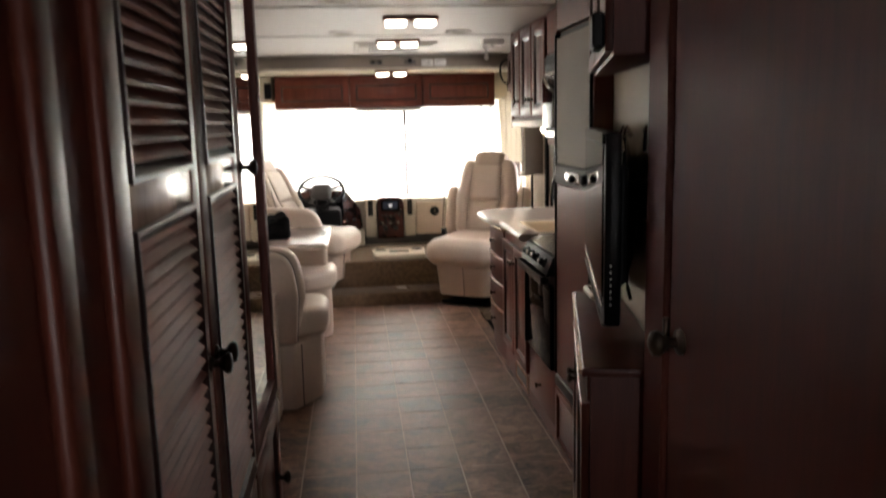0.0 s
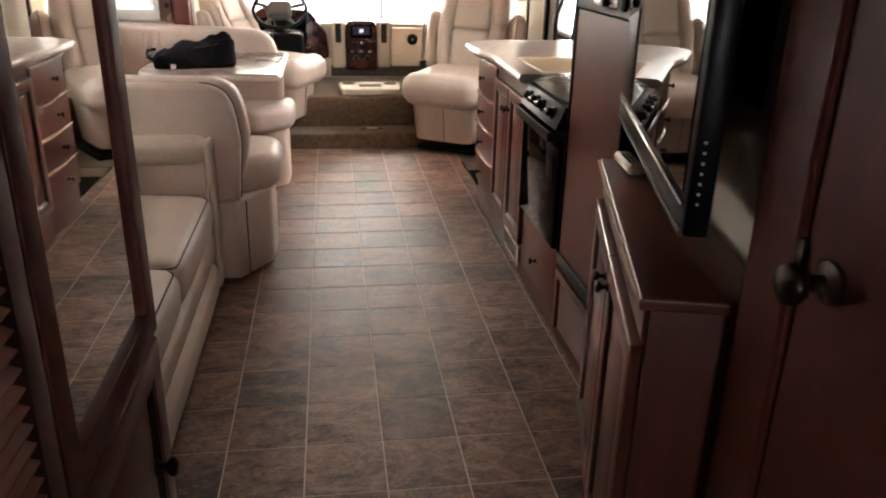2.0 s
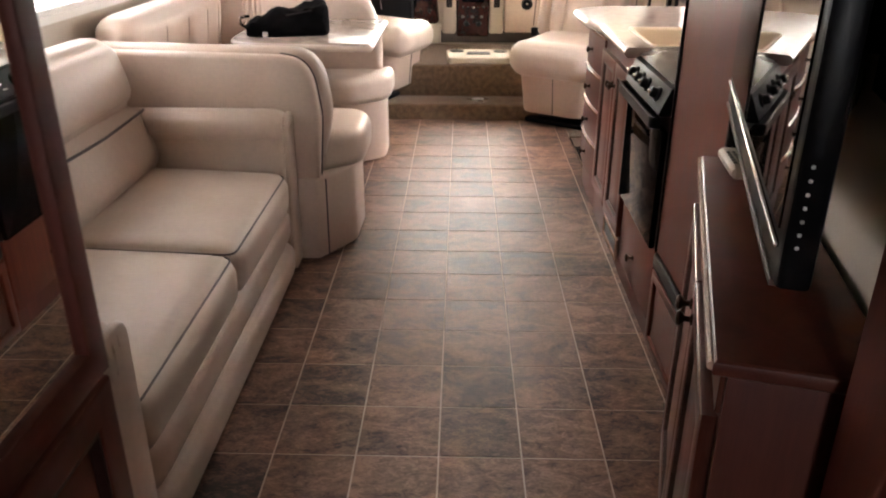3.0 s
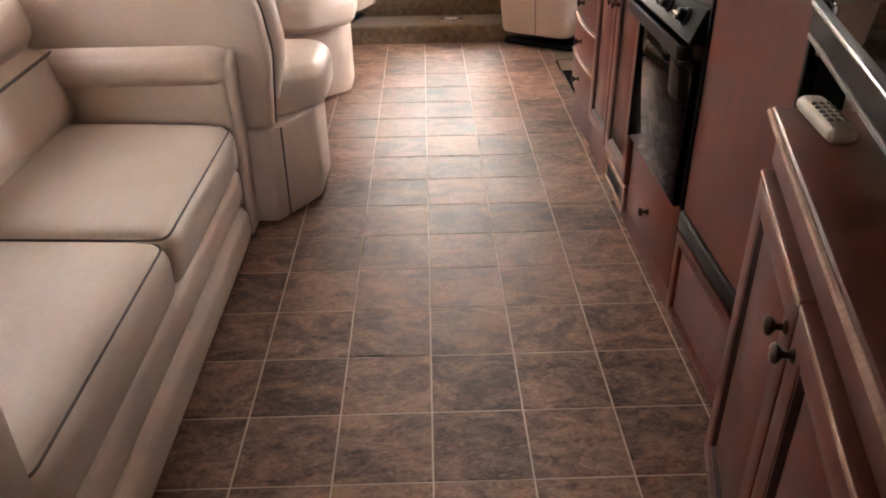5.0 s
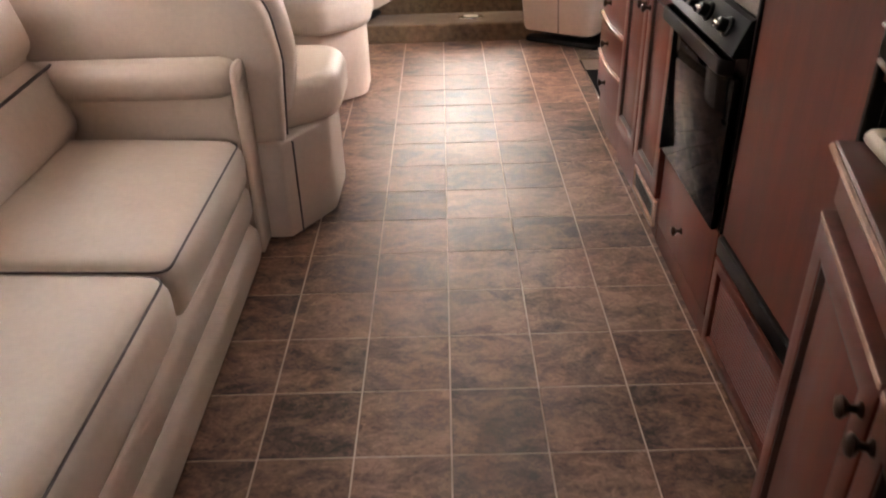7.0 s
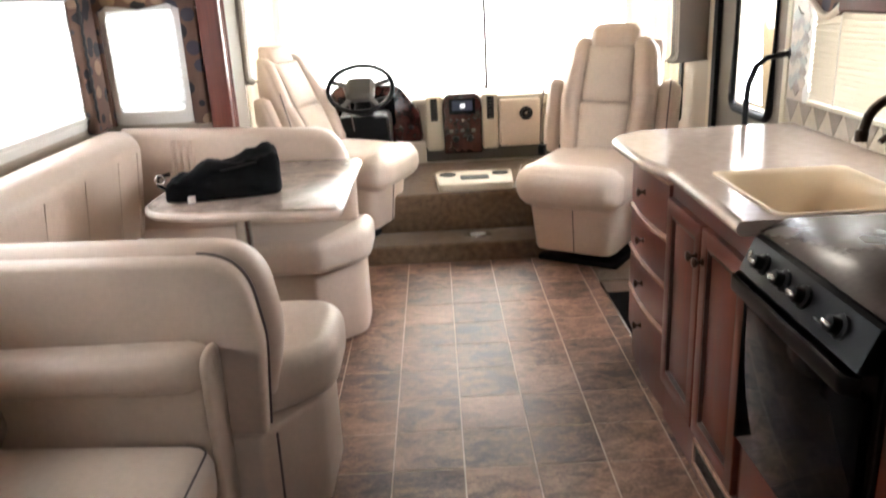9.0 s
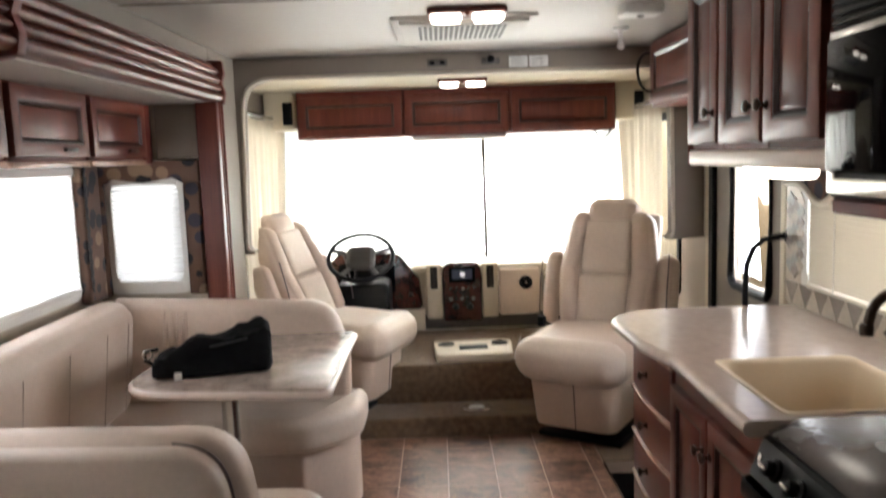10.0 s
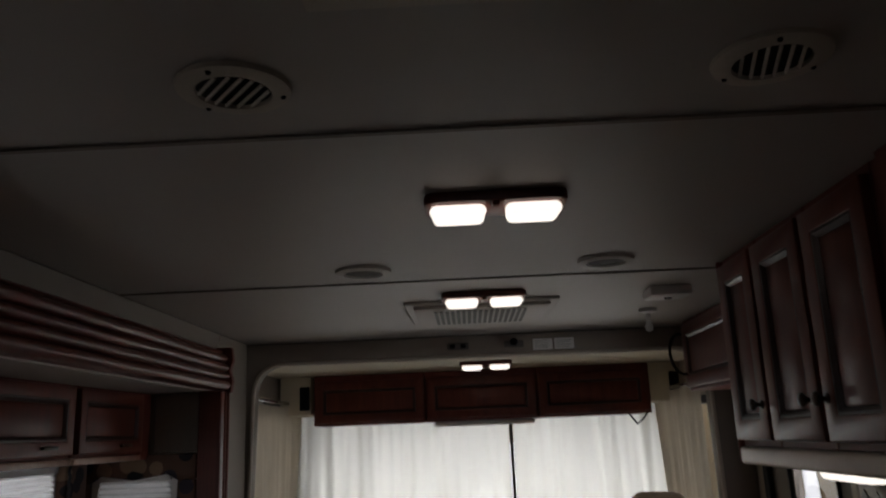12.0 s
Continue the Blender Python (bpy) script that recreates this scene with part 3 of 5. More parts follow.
def sheer_left(u, v):
    return Vector((-0.895 + u * 1.373, 7.46 + soft_folds(u * 1.37, v, 1.0), 0.772 + v * 0.978 + 0.02 * (1 - v) * noise.noise(Vector((u * 9, 0, 4)))))


def sheer_right(u, v):
    return Vector((0.505 + u * 0.97, 7.455 + soft_folds(u * 0.97, v, 7.0), 0.772 + v * 0.978 + 0.02 * (1 - v) * noise.noise(Vector((u * 8, 0, 9)))))


drape(sheer_left, 120, 6, SHEER, "windshield_curtain", "sheer white curtain drawn across the windshield")
drape(sheer_right, 90, 6, SHEER, "windshield_curtain", "sheer white curtain drawn across the windshield")
solo("curtain_wand", tube([(0.49, 7.43, 1.72), (0.494, 7.43, 0.80)], 0.011, 8), DASH_DARK, "thin grey wand hanging where the windshield curtains meet", "curtain wand")


def side_drape(x, y0, y1, z0, z1, inward, k, ph):
    def fn(u, v):
        pinch = 1 - 0.25 * (1 - v) * u
        return Vector((x + inward * (0.02 + abs(folds(u, k, 0.018, ph))), y0 + (y1 - y0) * u * pinch, z0 + (z1 - z0) * v))
    return fn


drape(side_drape(-0.88, 6.12, 7.44, 0.62, 1.75, 1, 46, 1), 110, 8, DRAPE, "side_curtain", "cream pleated curtain hanging at the driver window")
drape(side_drape(1.455, 6.45, 7.44, 0.62, 1.76, -1, 40, 3), 100, 8, DRAPE, "side_curtain", "cream pleated curtain hanging at the passenger window")
for x, y0, y1, lab in ((-0.855, 6.08, 7.4, "driver"), (1.43, 6.4, 7.4, "passenger")):
    tr = thing("curtain_track", Matrix(), "white curtain track with gliders over the %s window" % lab, "curtain track")
    part("rail", box(x - 0.012, y0, 1.765, x + 0.012, y1, 1.785, 0.003), CHROME, tr)
    for i in range(9):
        part("glider", box(x - 0.008, y0 + 0.05 + i * 0.035, 1.74, x + 0.008, y0 + 0.065 + i * 0.035, 1.767, 0.003), WHITE, tr)

# ---- ceiling fittings ----
def ceiling_lamp(x, y, z, w=0.278):
    ob = thing("ceiling_light", pose(x, y, z), "twin-lens ceiling light with dark wood base, lit", "light", "ceiling lights")
    part("base", prism(rounded([(-w / 2, -0.06, 0.03), (w / 2, -0.06, 0.03), (w / 2, 0.06, 0.03), (-w / 2, 0.06, 0.03)]), -0.022, 0, 0.006, 2), WOOD, ob, "dark wooden base")
    part("switch", box(-0.008, -0.056, -0.03, 0.008, -0.03, -0.017, 0.004, 2), WOOD_DARK, ob)
    for s in (-1, 1):
        bm = prism(rounded([(-0.056, -0.046, 0.02), (0.056, -0.046, 0.02), (0.050, 0.046, 0.02), (-0.050, 0.046, 0.02)]), -0.044, -0.021, 0.012, 3)
        part("lens", bm, LAMP, ob, "lit frosted lens", pose(s * 0.073, 0, 0))
    return ob


ceiling_lamp(0.297, 3.79, ZC)
ceiling_lamp(0.294, 4.86, ZC)
ceiling_lamp(0.329, 6.50, 1.93)


def round_vent(x, y, turn):
    ob = thing("ceiling_vent", pose(x, y, ZC), "round beige ceiling air vent with slanted louvers", "vent", "ceiling vents")
    part("ring", lathe([(0.074, 0), (0.073, -0.006), (0.056, -0.010), (0.049, -0.009), (0.0485, -0.002)], 36), WALLPAPER, ob)
    part("well", lathe([(0.0484, -0.003), (0.047, -0.0025), (0.001, -0.002)], 28), BLACK, ob)
    for i in range(6):
        d = -0.036 + i * 0.0145
        h = math.sqrt(max(0.0004, 0.046 ** 2 - d * d))
        part("slat", box(-h, d - 0.0022, -0.0095, h, d + 0.0022, -0.005, 0.001), WALLPAPER, ob, m=pose(0, 0, 0, 0, 0, turn))
    for a in (0.3, 2.4, 4.5):
        part("screw", lathe([(0.004, -0.012), (0.003, -0.016), (0.001, -0.016)], 8), BLACK, ob, m=Matrix.Translation((0.063 * math.cos(a), 0.063 * math.sin(a), 0.005)))
    return ob


round_vent(-0.058, 3.245, -52)
round_vent(0.630, 3.238, 75)
for x, y in ((-0.047, 4.42), (0.621, 4.415)):
    ob = thing("ceiling_speaker", pose(x, y, ZC), "round beige flush ceiling speaker", "speaker", "ceiling speakers")
    part("ring", lathe([(0.078, 0), (0.076, -0.008), (0.055, -0.012), (0.05, -0.006)], 32), CEILING, ob)
    part("grille", lathe([(0.05, -0.006), (0.03, -0.009), (0.002, -0.010)], 28), DASH_DARK, ob)
rv = thing("ceiling_panel", pose(0.33, 2.78, ZC), "flat beige framed ceiling panel with a dark sunk centre", "vent")
part("frame", ring(-0.25, -0.25, 0.25, 0.25, 0.045, -0.014, -0.0005, 0.005), WALLPAPER, rv, m=pose(0, 0, -0.0145, 90))
part("centre", box(-0.206, -0.206, -0.006, 0.206, 0.206, -0.001, 0), DASH_DARK, rv, "dark sunk centre")
for x, y in ((-0.228, -0.228), (0.228, -0.228), (-0.228, 0.228), (0.228, 0.228)):
    part("screw", lathe([(0.006, -0.0135), (0.005, -0.0165), (0.001, -0.017)], 10), BLACK, rv, m=Matrix.Translation((x, y, 0)))
ac = thing("ceiling_air_return", pose(0.29, 5.22, ZC), "beige slotted air-conditioner return grille on the ceiling", "vent")
part("frame", join(box(-0.24, -0.22, -0.025, 0.24, 0.22, -0.012, 0.006, 2), box(-0.27, -0.25, -0.012, 0.27, 0.25, 0, 0.005)), CEILING, ac)
for i in range(17):
    part("slot", box(-0.17 + i * 0.02, -0.16, -0.0275, -0.158 + i * 0.02, 0.16, -0.0245, 0), DASH_DARK, ac)
sm = thing("smoke_alarm", pose(0.91, 4.91, ZC), "square white smoke alarm on the ceiling", "smoke alarm")
part("body", box(-0.07, -0.06, -0.035, 0.07, 0.06, 0, 0.01, 2), WHITE, sm)
part("button", lathe([(0.014, -0.034), (0.012, -0.04), (0.002, -0.04)], 14), DASH_DARK, sm)
sp = thing("ceiling_hook", pose(0.95, 5.38, ZC), "small white ceiling sprinkler-like fitting", "fitting")
part("plate", lathe([(0.035, 0), (0.034, -0.012), (0.012, -0.02)], 18), WHITE, sp)
part("stem", lathe([(0.010, -0.015), (0.009, -0.06), (0.016, -0.064), (0.014, -0.085), (0.004, -0.09)], 14), WHITE, sp)
sw = thing("switch_panel", pose(0.19, 5.948, 1.955), "small black switch panel on the cab arch", "switch")
part("plate", box(-0.05, -0.012, -0.016, 0.05, 0, 0.016, 0.004), DASH_DARK, sw)
for x in (-0.025, 0.025):
    part("rocker", box(x - 0.012, -0.02, -0.01, x + 0.012, -0.011, 0.01, 0.003), BLACK, sw)
lk = thing("arch_latch", pose(0.45, 5.948, 1.960), "dark latch bracket on the cab arch", "latch")
part("plate", box(-0.045, -0.012, -0.02, 0.045, 0, 0.012, 0.004), DASH_DARK, lk)
part("hook", lathe([(0.02, 0), (0.018, 0.02), (0.008, 0.026)], 14), BLACK, lk, m=pose(0, -0.01, 0.004, 90))
for x, w in ((0.585, 0.09), (0.685, 0.09)):
    st = thing("notice_sticker", pose(x, 5.9475, 1.950), "small white printed notice sticker on the cab arch", "sticker")
    part("sheet", box(-w / 2, -0.002, -0.025, w / 2, 0, 0.025, 0), WHITE, st)
    for i in range(4):
        part("print_line", box(-w / 2 + 0.008, -0.0026, 0.014 - i * 0.010, w / 2 - 0.01 - 0.012 * (i % 2), -0.0021, 0.0165 - i * 0.010, 0), DASH_DARK, st)

# ---- slide-out fascia, post and overhead cabinets ----
fa = thing("slide_out_fascia", Matrix(), "long fluted dark cherry fascia along the slide-out", "trim", kind="structure")
def flute(y0, y1):
    prof = [(-0.80, 1.985)]
    for k, (z1, z0, out) in enumerate(((1.985, 1.968, 0.030), (1.964, 1.930, 0.052), (1.926, 1.895, 0.058), (1.891, 1.860, 0.062), (1.856, 1.822, 0.066))):
        for j in range(7):
            a = math.pi * j / 6
            prof.append((-0.80 + out - 0.014 + 0.014 * math.sin(a), z1 + (z0 - z1) * j / 6))
        prof.append((-0.80 + out - 0.026, z0 - 0.002))
    prof.append((-0.80, 1.82))
    bm = prism([(x, z - 0.05) for x, z in prof], -y1, -y0, 0)
    bm.transform(pose(0, 0, 0, 90))
    return bm
part("moulding", flute(3.875, 5.49), WOOD, fa, smooth=40)
part("moulding", flute(1.72, 3.84), WOOD, fa, smooth=40)
part("joint_block", prism(rounded([(-0.80, 1.80, 0), (-0.735, 1.81, 0.01), (-0.728, 1.86, 0.02), (-0.74, 1.90, 0.02), (-0.728, 1.94, 0.02), (-0.735, 1.995, 0.01), (-0.80, 1.995, 0)]), -3.875, -3.84, 0.003), WOOD_DARK, fa, m=pose(0, 0, -0.05, 90))
part("end_block", prism(rounded([(-0.80, 1.80, 0), (-0.735, 1.81, 0.01), (-0.728, 1.86, 0.02), (-0.74, 1.90, 0.02), (-0.728, 1.94, 0.02), (-0.735, 1.995, 0.01), (-0.80, 1.995, 0)]), -5.525, -5.492, 0.003), WOOD_DARK, fa, m=pose(0, 0, -0.05, 90))
po = thing("slide_out_post", Matrix(), "upright fluted cherry post at the slide-out end", "trim", kind="structure")
part("board", box(-0.836, 5.405, 0.0, -0.745, 5.448, 1.765, 0.004), WOOD, po)
for i, y in enumerate((5.46, 5.485, 5.51)):
    part("bead", box(-0.798, y - 0.009, 0.0, -0.752 + i * 0.004, y + 0.011, 1.765, 0.008, 2), WOOD_DARK if i == 1 else WOOD, po)
solo("cabinet_filler", box(-1.033, 5.332, 1.512, -1.30, 5.428, 1.763, 0.003), WOOD_DARK, "dark cherry filler beside the overhead cabinets", "panel")
solo("slide_end_panel", box(-1.018, 5.43, 1.535, -0.838, 5.449, 1.763, 0.003), TAUPE, "taupe vinyl panel beside the overhead cabinets", "panel")
for i, (a, b) in enumerate(((3.36, 3.80), (3.83, 4.285), (4.305, 4.80), (4.82, 5.328))):
    oc = thing("overhead_cabinet", Matrix.Translation((-1.035, 0, 0)) @ pose(0, 0, 0, 0, 0, 90), "dark cherry overhead cabinet with lift-up door above the dinette", "cabinet", "slide-out overhead cabinets")
    part("body", box(a, 0.0, 1.535, b, 0.27, 1.763, 0.003), WOOD_DARK, oc)
    panel_door(oc, a + 0.008, 1.545, b - 0.008, 1.755, 0.0, 0.042)
    part("pull", box((a + b) / 2 + 0.04, -0.036, 1.562, (a + b) / 2 + 0.12, -0.021, 1.574, 0.004, 2), BRONZE, oc, "small bronze pull")
    part("light_rail", box(a, -0.012, 1.512, b, 0.05, 1.534, 0.006, 2), WOOD_EDGE, oc)

# ---- hall: wardrobe with louvered and mirrored doors ----
XW = -0.212
wd = thing("wardrobe", pose(XW, 0, 0, 0, 0, 90), "tall dark cherry wardrobe with louvered and mirrored doors", "wardrobe")
part("body", box(0.517, 0.022, 0.0, 1.655, 0.66, 2.0, 0.004), WOOD_DARK, wd)
part("end_stile", box(0.05, -0.004, 0.0, 0.515, 0.66, 2.0, 0.004), WOOD_DARK, wd)

for a, b in ((0.33, 0.37), (0.455, 0.51)):
    part("bead", box(a, -0.018, 0.0, b, -0.003, 2.0, 0.007, 3), WOOD, wd, smooth=40)


def louver_door(x0, x1, knob_x):
    d = part("louver_door", ring(x0, 0.85, x1, 1.97, 0.048, 0.0, 0.022, 0.005), WOOD, wd)
    # Pale colour carries the gloss highlight of the rail.
    part("mid_rail", box(x0 + 0.048, 0.001, 1.395, x1 - 0.048, 0.021, 1.445, 0.004, 2), WOOD_EDGE, d, "middle rail, its bright highlight in the colour")
    for z0, z1 in ((0.898, 1.395), (1.445, 1.922)):
        part("moulding", slope_ring(x0 + 0.044, z0 - 0.003, x1 - 0.044, z1 + 0.003, 0.017, -0.004, 0.006, 0.02), GLAZE, d, smooth=5)
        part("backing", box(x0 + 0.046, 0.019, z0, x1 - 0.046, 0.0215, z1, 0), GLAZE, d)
        n = int((z1 - z0) / 0.0178)
        for i in range(n):
            z = z0 + (i + 0.5) * (z1 - z0) / n
            s = box(x0 + 0.047, -0.0145, -0.0027, x1 - 0.047, 0.0145, 0.0027, 0.0013)
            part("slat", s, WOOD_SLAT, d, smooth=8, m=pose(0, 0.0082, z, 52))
    knob(d, knob_x, 0, 1.178)
    return d


louver_door(0.525, 0.890, 0.868)
louver_door(0.897, 1.238, 0.920)
md = part("mirror_door", ring(1.245, 0.862, 1.652, 1.97, 0.045, 0.0, 0.024, 0.006), WOOD_DARK, wd)
part("mirror", box(1.289, 0.010, 0.906, 1.608, 0.016, 1.926, 0), MIRROR, md, "tall silvered mirror")
knob(md, 1.268, 0, 1.42)
panel_door(wd, 1.245, 0.47, 1.65, 0.852, 0.022, 0.05, knob_at=(1.55, 0.69), name="drawer")
for a, b in ((0.525, 0.890), (0.897, 1.238)):
    panel_door(wd, a, 0.47, b, 0.84, 0.022, 0.05, name="drawer")
for a, b in ((0.525, 0.890), (0.897, 1.238), (1.245, 1.64)):
    panel_door(wd, a, 0.09, b, 0.455, 0.022, 0.05, name="lower_door")

# right hall wall: dark door and jamb
hd = thing("door_1", pose(0.70, 0, 0, 0, 0, -90), "plain dark cherry hall door with bronze knob, closed", "door", kind="structure")
part("leaf", box(-1.50, 0, 0.03, -0.30, 0.04, 2.0, 0.004), WOOD_DARK, hd)
part("jamb", box(-1.625, -0.012, 0.0, -1.505, 0.06, 2.006, 0.005), WOOD_DARK, hd)
part("jamb", box(-0.295, -0.012, 0.0, 1.5, 0.06, 2.006, 0.005), WOOD_DARK, hd)
kn = lathe([(0.03, 0), (0.03, 0.006), (0.012, 0.012), (0.012, 0.034), (0.022, 0.042), (0.029, 0.055), (0.027, 0.066), (0.012, 0.074)], 22)
kn.transform(pose(-1.435, 0, 0.995, 90))
dk = part("door_knob", kn, BRONZE, hd, "dark bronze round door knob")
part("latch_plate", box(-1.508, -0.014, 0.955, -1.495, 0.0, 1.035, 0.002), BRONZE, hd)
structure("wall_hall_right", box(0.745, -1.5, 0, 0.80, 1.62, ZC - 0.002, 0), WOOD_DARK, "dark wood-panelled hall wall")

# ---- entertainment cabinet, television, remote ----
NEAR, FAR = Vector((0.575, 1.695)), Vector((0.80, 2.56))
ang = math.degrees(math.atan2(FAR.x - NEAR.x, FAR.y - NEAR.y))
LEN = (FAR - NEAR).length
EC = pose(FAR.x, FAR.y, 0, 0, 0, -90 - ang)
ec = thing("media_cabinet", EC, "low angled cherry cabinet with two panelled doors", "cabinet")
part("body", prism([(0, 0.0), (LEN, 0.0), (LEN, 0.19), (0, 0.135)], 0.0, 0.835, 0.003), WOOD_DARK, ec)
part("top", prism([(-0.012, -0.022), (LEN + 0.012, -0.022), (LEN + 0.012, 0.205), (-0.012, 0.137)], 0.836, 0.862, 0.008, 3), WOOD, ec)
# Worn edges of top and doors, their highlight stripes painted pale.
part("edge_band", tube([(-0.008, -0.0235, 0.851), (LEN + 0.008, -0.0235, 0.851)], 0.0065, 8), WOOD_EDGE, ec, "worn front edge with a painted highlight")
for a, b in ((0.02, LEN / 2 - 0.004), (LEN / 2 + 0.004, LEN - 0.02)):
    part("door_lip", box(a + 0.002, -0.0245, 0.743, b - 0.002, -0.0215, 0.754, 0.0012), WOOD_EDGE, ec, "worn door edge with a painted highlight")
part("apron", box(0.01, -0.008, 0.765, LEN - 0.01, 0.001, 0.832, 0.003), WOOD, ec)
panel_door(ec, 0.02, 0.085, LEN / 2 - 0.004, 0.755, -0.001, 0.06, 0.022, (LEN / 2 - 0.032, 0.69))
panel_door(ec, LEN / 2 + 0.004, 0.085, LEN - 0.02, 0.755, -0.001, 0.06, 0.022, (LEN / 2 + 0.032, 0.69))
part("plinth", box(0.0, 0.004, 0.0, LEN, 0.03, 0.08, 0.002), WOOD_DARK, ec)
structure("wall_media", prism([(0.79, 1.62), (0.95, 2.652), (1.01, 2.652), (0.85, 1.62)], 0, ZC - 0.003), WALLPAPER, "beige vinyl wall behind the television")
TVN, TVF = Vector((0.600, 1.672)), Vector((0.842, 2.63))
ta = math.degrees(math.atan2(TVF.x - TVN.x, TVF.y - TVN.y))
TL = (TVF - TVN).length
tv = thing("television", pose(TVF.x, TVF.y, 0.972, 0, 0, -90 - ta), "wide black flat-screen television on a wall arm", "television")
part("housing", box(0, 0.0, 0, TL, 0.042, 0.487, 0.008, 2), BLACK, tv)
part("back_cover", box(0.12, 0.042, 0.07, TL - 0.16, 0.075, 0.40, 0.02, 2), RUBBER, tv)
part("screen", box(0.03, -0.003, 0.068, TL - 0.03, 0.002, 0.452, 0.001), SCREEN, tv, "dark glossy screen")
# Thin steel strip added in place of a glint on the black bezel.
part("glint_strip", box(0.005, -0.006, 0.047, TL - 0.02, 0.001, 0.055, 0.002), CHROME, tv, "steel strip added for the glint under the screen")
part("bottom_lip", box(0.02, -0.004, -0.004, TL - 0.02, 0.012, 0.006, 0.002), DASH_DARK, tv, "grey lower lip")
part("top_bezel", box(0.004, -0.004, 0.455, TL - 0.004, 0.001, 0.484, 0.002), SCREEN, tv, "glossy black upper bezel")
for i in range(7):
    part("button", box(TL - 0.0005, 0.014, 0.055 + i * 0.0165, TL + 0.002, 0.0185, 0.0595 + i * 0.0165, 0.001), WHITE, tv)
ar = thing("tv_wall_mount", pose(0.822, 1.99, 1.25, 0, 0, -90 - ta), "black jointed television wall bracket with cables", "bracket")
part("plate", box(-0.10, 0.02, -0.12, 0.10, 0.032, 0.12, 0.004), BLACK, ar)
part("arm", join(box(-0.03, -0.09, -0.05, 0.03, 0.03, 0.06, 0.006), box(-0.012, -0.095, -0.14, 0.05, -0.055, 0.15, 0.006)), BLACK, ar)
for x in (-0.07, 0.045):
    part("hook", tube([(x, -0.05, 0.13), (x - 0.012, -0.06, 0.19), (x + 0.004, -0.055, 0.215), (x + 0.016, -0.045, 0.19)], 0.007, 8), CHROME, ar, "pale bent metal hook")
part("cable", tube([(0.03 + 0.04 * math.sin(i * 0.7), -0.035 + 0.012 * math.cos(i * 0.6), -0.05 - i * 0.03) for i in range(9)], 0.006, 6), RUBBER, ar)
part("antenna_knob", lathe([(0.010, 0), (0.008, 0.05), (0.012, 0.055), (0.004, 0.07)], 12), CHROME, ar, m=pose(0.12, -0.01, 0.15))
rc = thing("remote_control", pose(0.826, 2.475, 0.862, 0, 0, -6) @ Matrix.Diagonal((0.9, 0.85, 0.9, 1)), "pale grey remote control lying on the media cabinet", "remote control")
part("case", pad(0.05, 0.19, 0.028, 0.012, 0.003, 8), TILE_A, rc, m=pose(0, 0, 0.014))
for i in range(5):
    for j in range(3):
        part("key", box(-0.017 + j * 0.013, -0.06 + i * 0.022, 0.027, -0.008 + j * 0.013, -0.048 + i * 0.022, 0.0325, 0.001), DASH_DARK, rc)
oh = thing("media_overhead_cabinet", pose(0.86, 2.60, 0, 0, 0, -90 - ang), "dark cherry overhead cabinet above the television", "cabinet")
part("body", prism([(0.05, 0.0), (0.95, 0.0), (0.95, 0.15), (0.05, 0.06)], 1.64, ZC - 0.004, 0.004), WOOD_DARK, oh)
panel_door(oh, 0.06, 1.65, 0.49, 1.995, 0.0, 0.05)
panel_door(oh, 0.50, 1.65, 0.94, 1.995, 0.0, 0.05)
part("control_box", box(0.80, -0.05, 1.66, 0.94, -0.021, 1.745, 0.006), BLACK, oh)

# ---- kitchen ----
XK = 0.878
K = pose(XK, 0, 0, 0, 0, -90)     # local x = -world y, local -y faces the aisle


def ky(a, b):
    """The local span of a stretch of world y."""
    return -b, -a


# refrigerator behind cherry panels, vent panel below
x0, x1 = ky(2.655, 3.172)
fr = thing("refrigerator", K, "built-in refrigerator with cherry door panels and black frame", "refrigerator")
part("body", box(x0, 0.012, 0.258, x1, 0.6, 1.86, 0.004), BLACK, fr)
fd = part("door", box(x0 + 0.014, -0.008, 0.352, x1 - 0.014, 0.012, 1.215, 0.003), WOOD, fr)
part("door_frame", join(box(x0, -0.014, 0.35, x0 + 0.014, 0.014, 1.85, 0.003), box(x1 - 0.014, -0.014, 0.35, x1, 0.014, 1.85, 0.003), box(x0 + 0.002, -0.016, 0.292, x1 - 0.002, 0.014, 0.348, 0.012, 3)), BLACK, fr, "black frame")
# Matte taupe instead of cherry: the sheen on this door is its colour.
part("freezer_door", box(x0 + 0.014, -0.008, 1.30, x1 - 0.014, 0.012, 1.83, 0.003), TAUPE, fr, "upper freezer door, its pale sheen put into a taupe colour")
la = part("latch_panel", box(x0 + 0.014, -0.014, 1.217, x1 - 0.014, 0.012, 1.298, 0.004), DASH_DARK, fr, "grey latch strip")
part("latch_handle", join(box(x1 - 0.30, -0.03, 1.238, x1 - 0.10, -0.012, 1.280, 0.012, 3)), CHROME, la)
part("latch_button", lathe([(0.022, 0), (0.022, 0.012), (0.012, 0.018)], 16), BLACK, la, m=pose(x1 - 0.06, -0.013, 1.258, 90))
part("latch_button", lathe([(0.016, 0), (0.016, 0.012), (0.010, 0.018)], 16), BLACK, la, m=pose(x1 - 0.17, -0.029, 1.258, 90))
vp = thing("vent_panel", K, "slatted cherry vent panel under the refrigerator", "panel")
part("frame", ring(x0, 0.012, x1, 0.282, 0.034, -0.012, 0.02, 0.005), WOOD, vp)
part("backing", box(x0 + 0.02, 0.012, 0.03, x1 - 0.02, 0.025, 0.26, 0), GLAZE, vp)
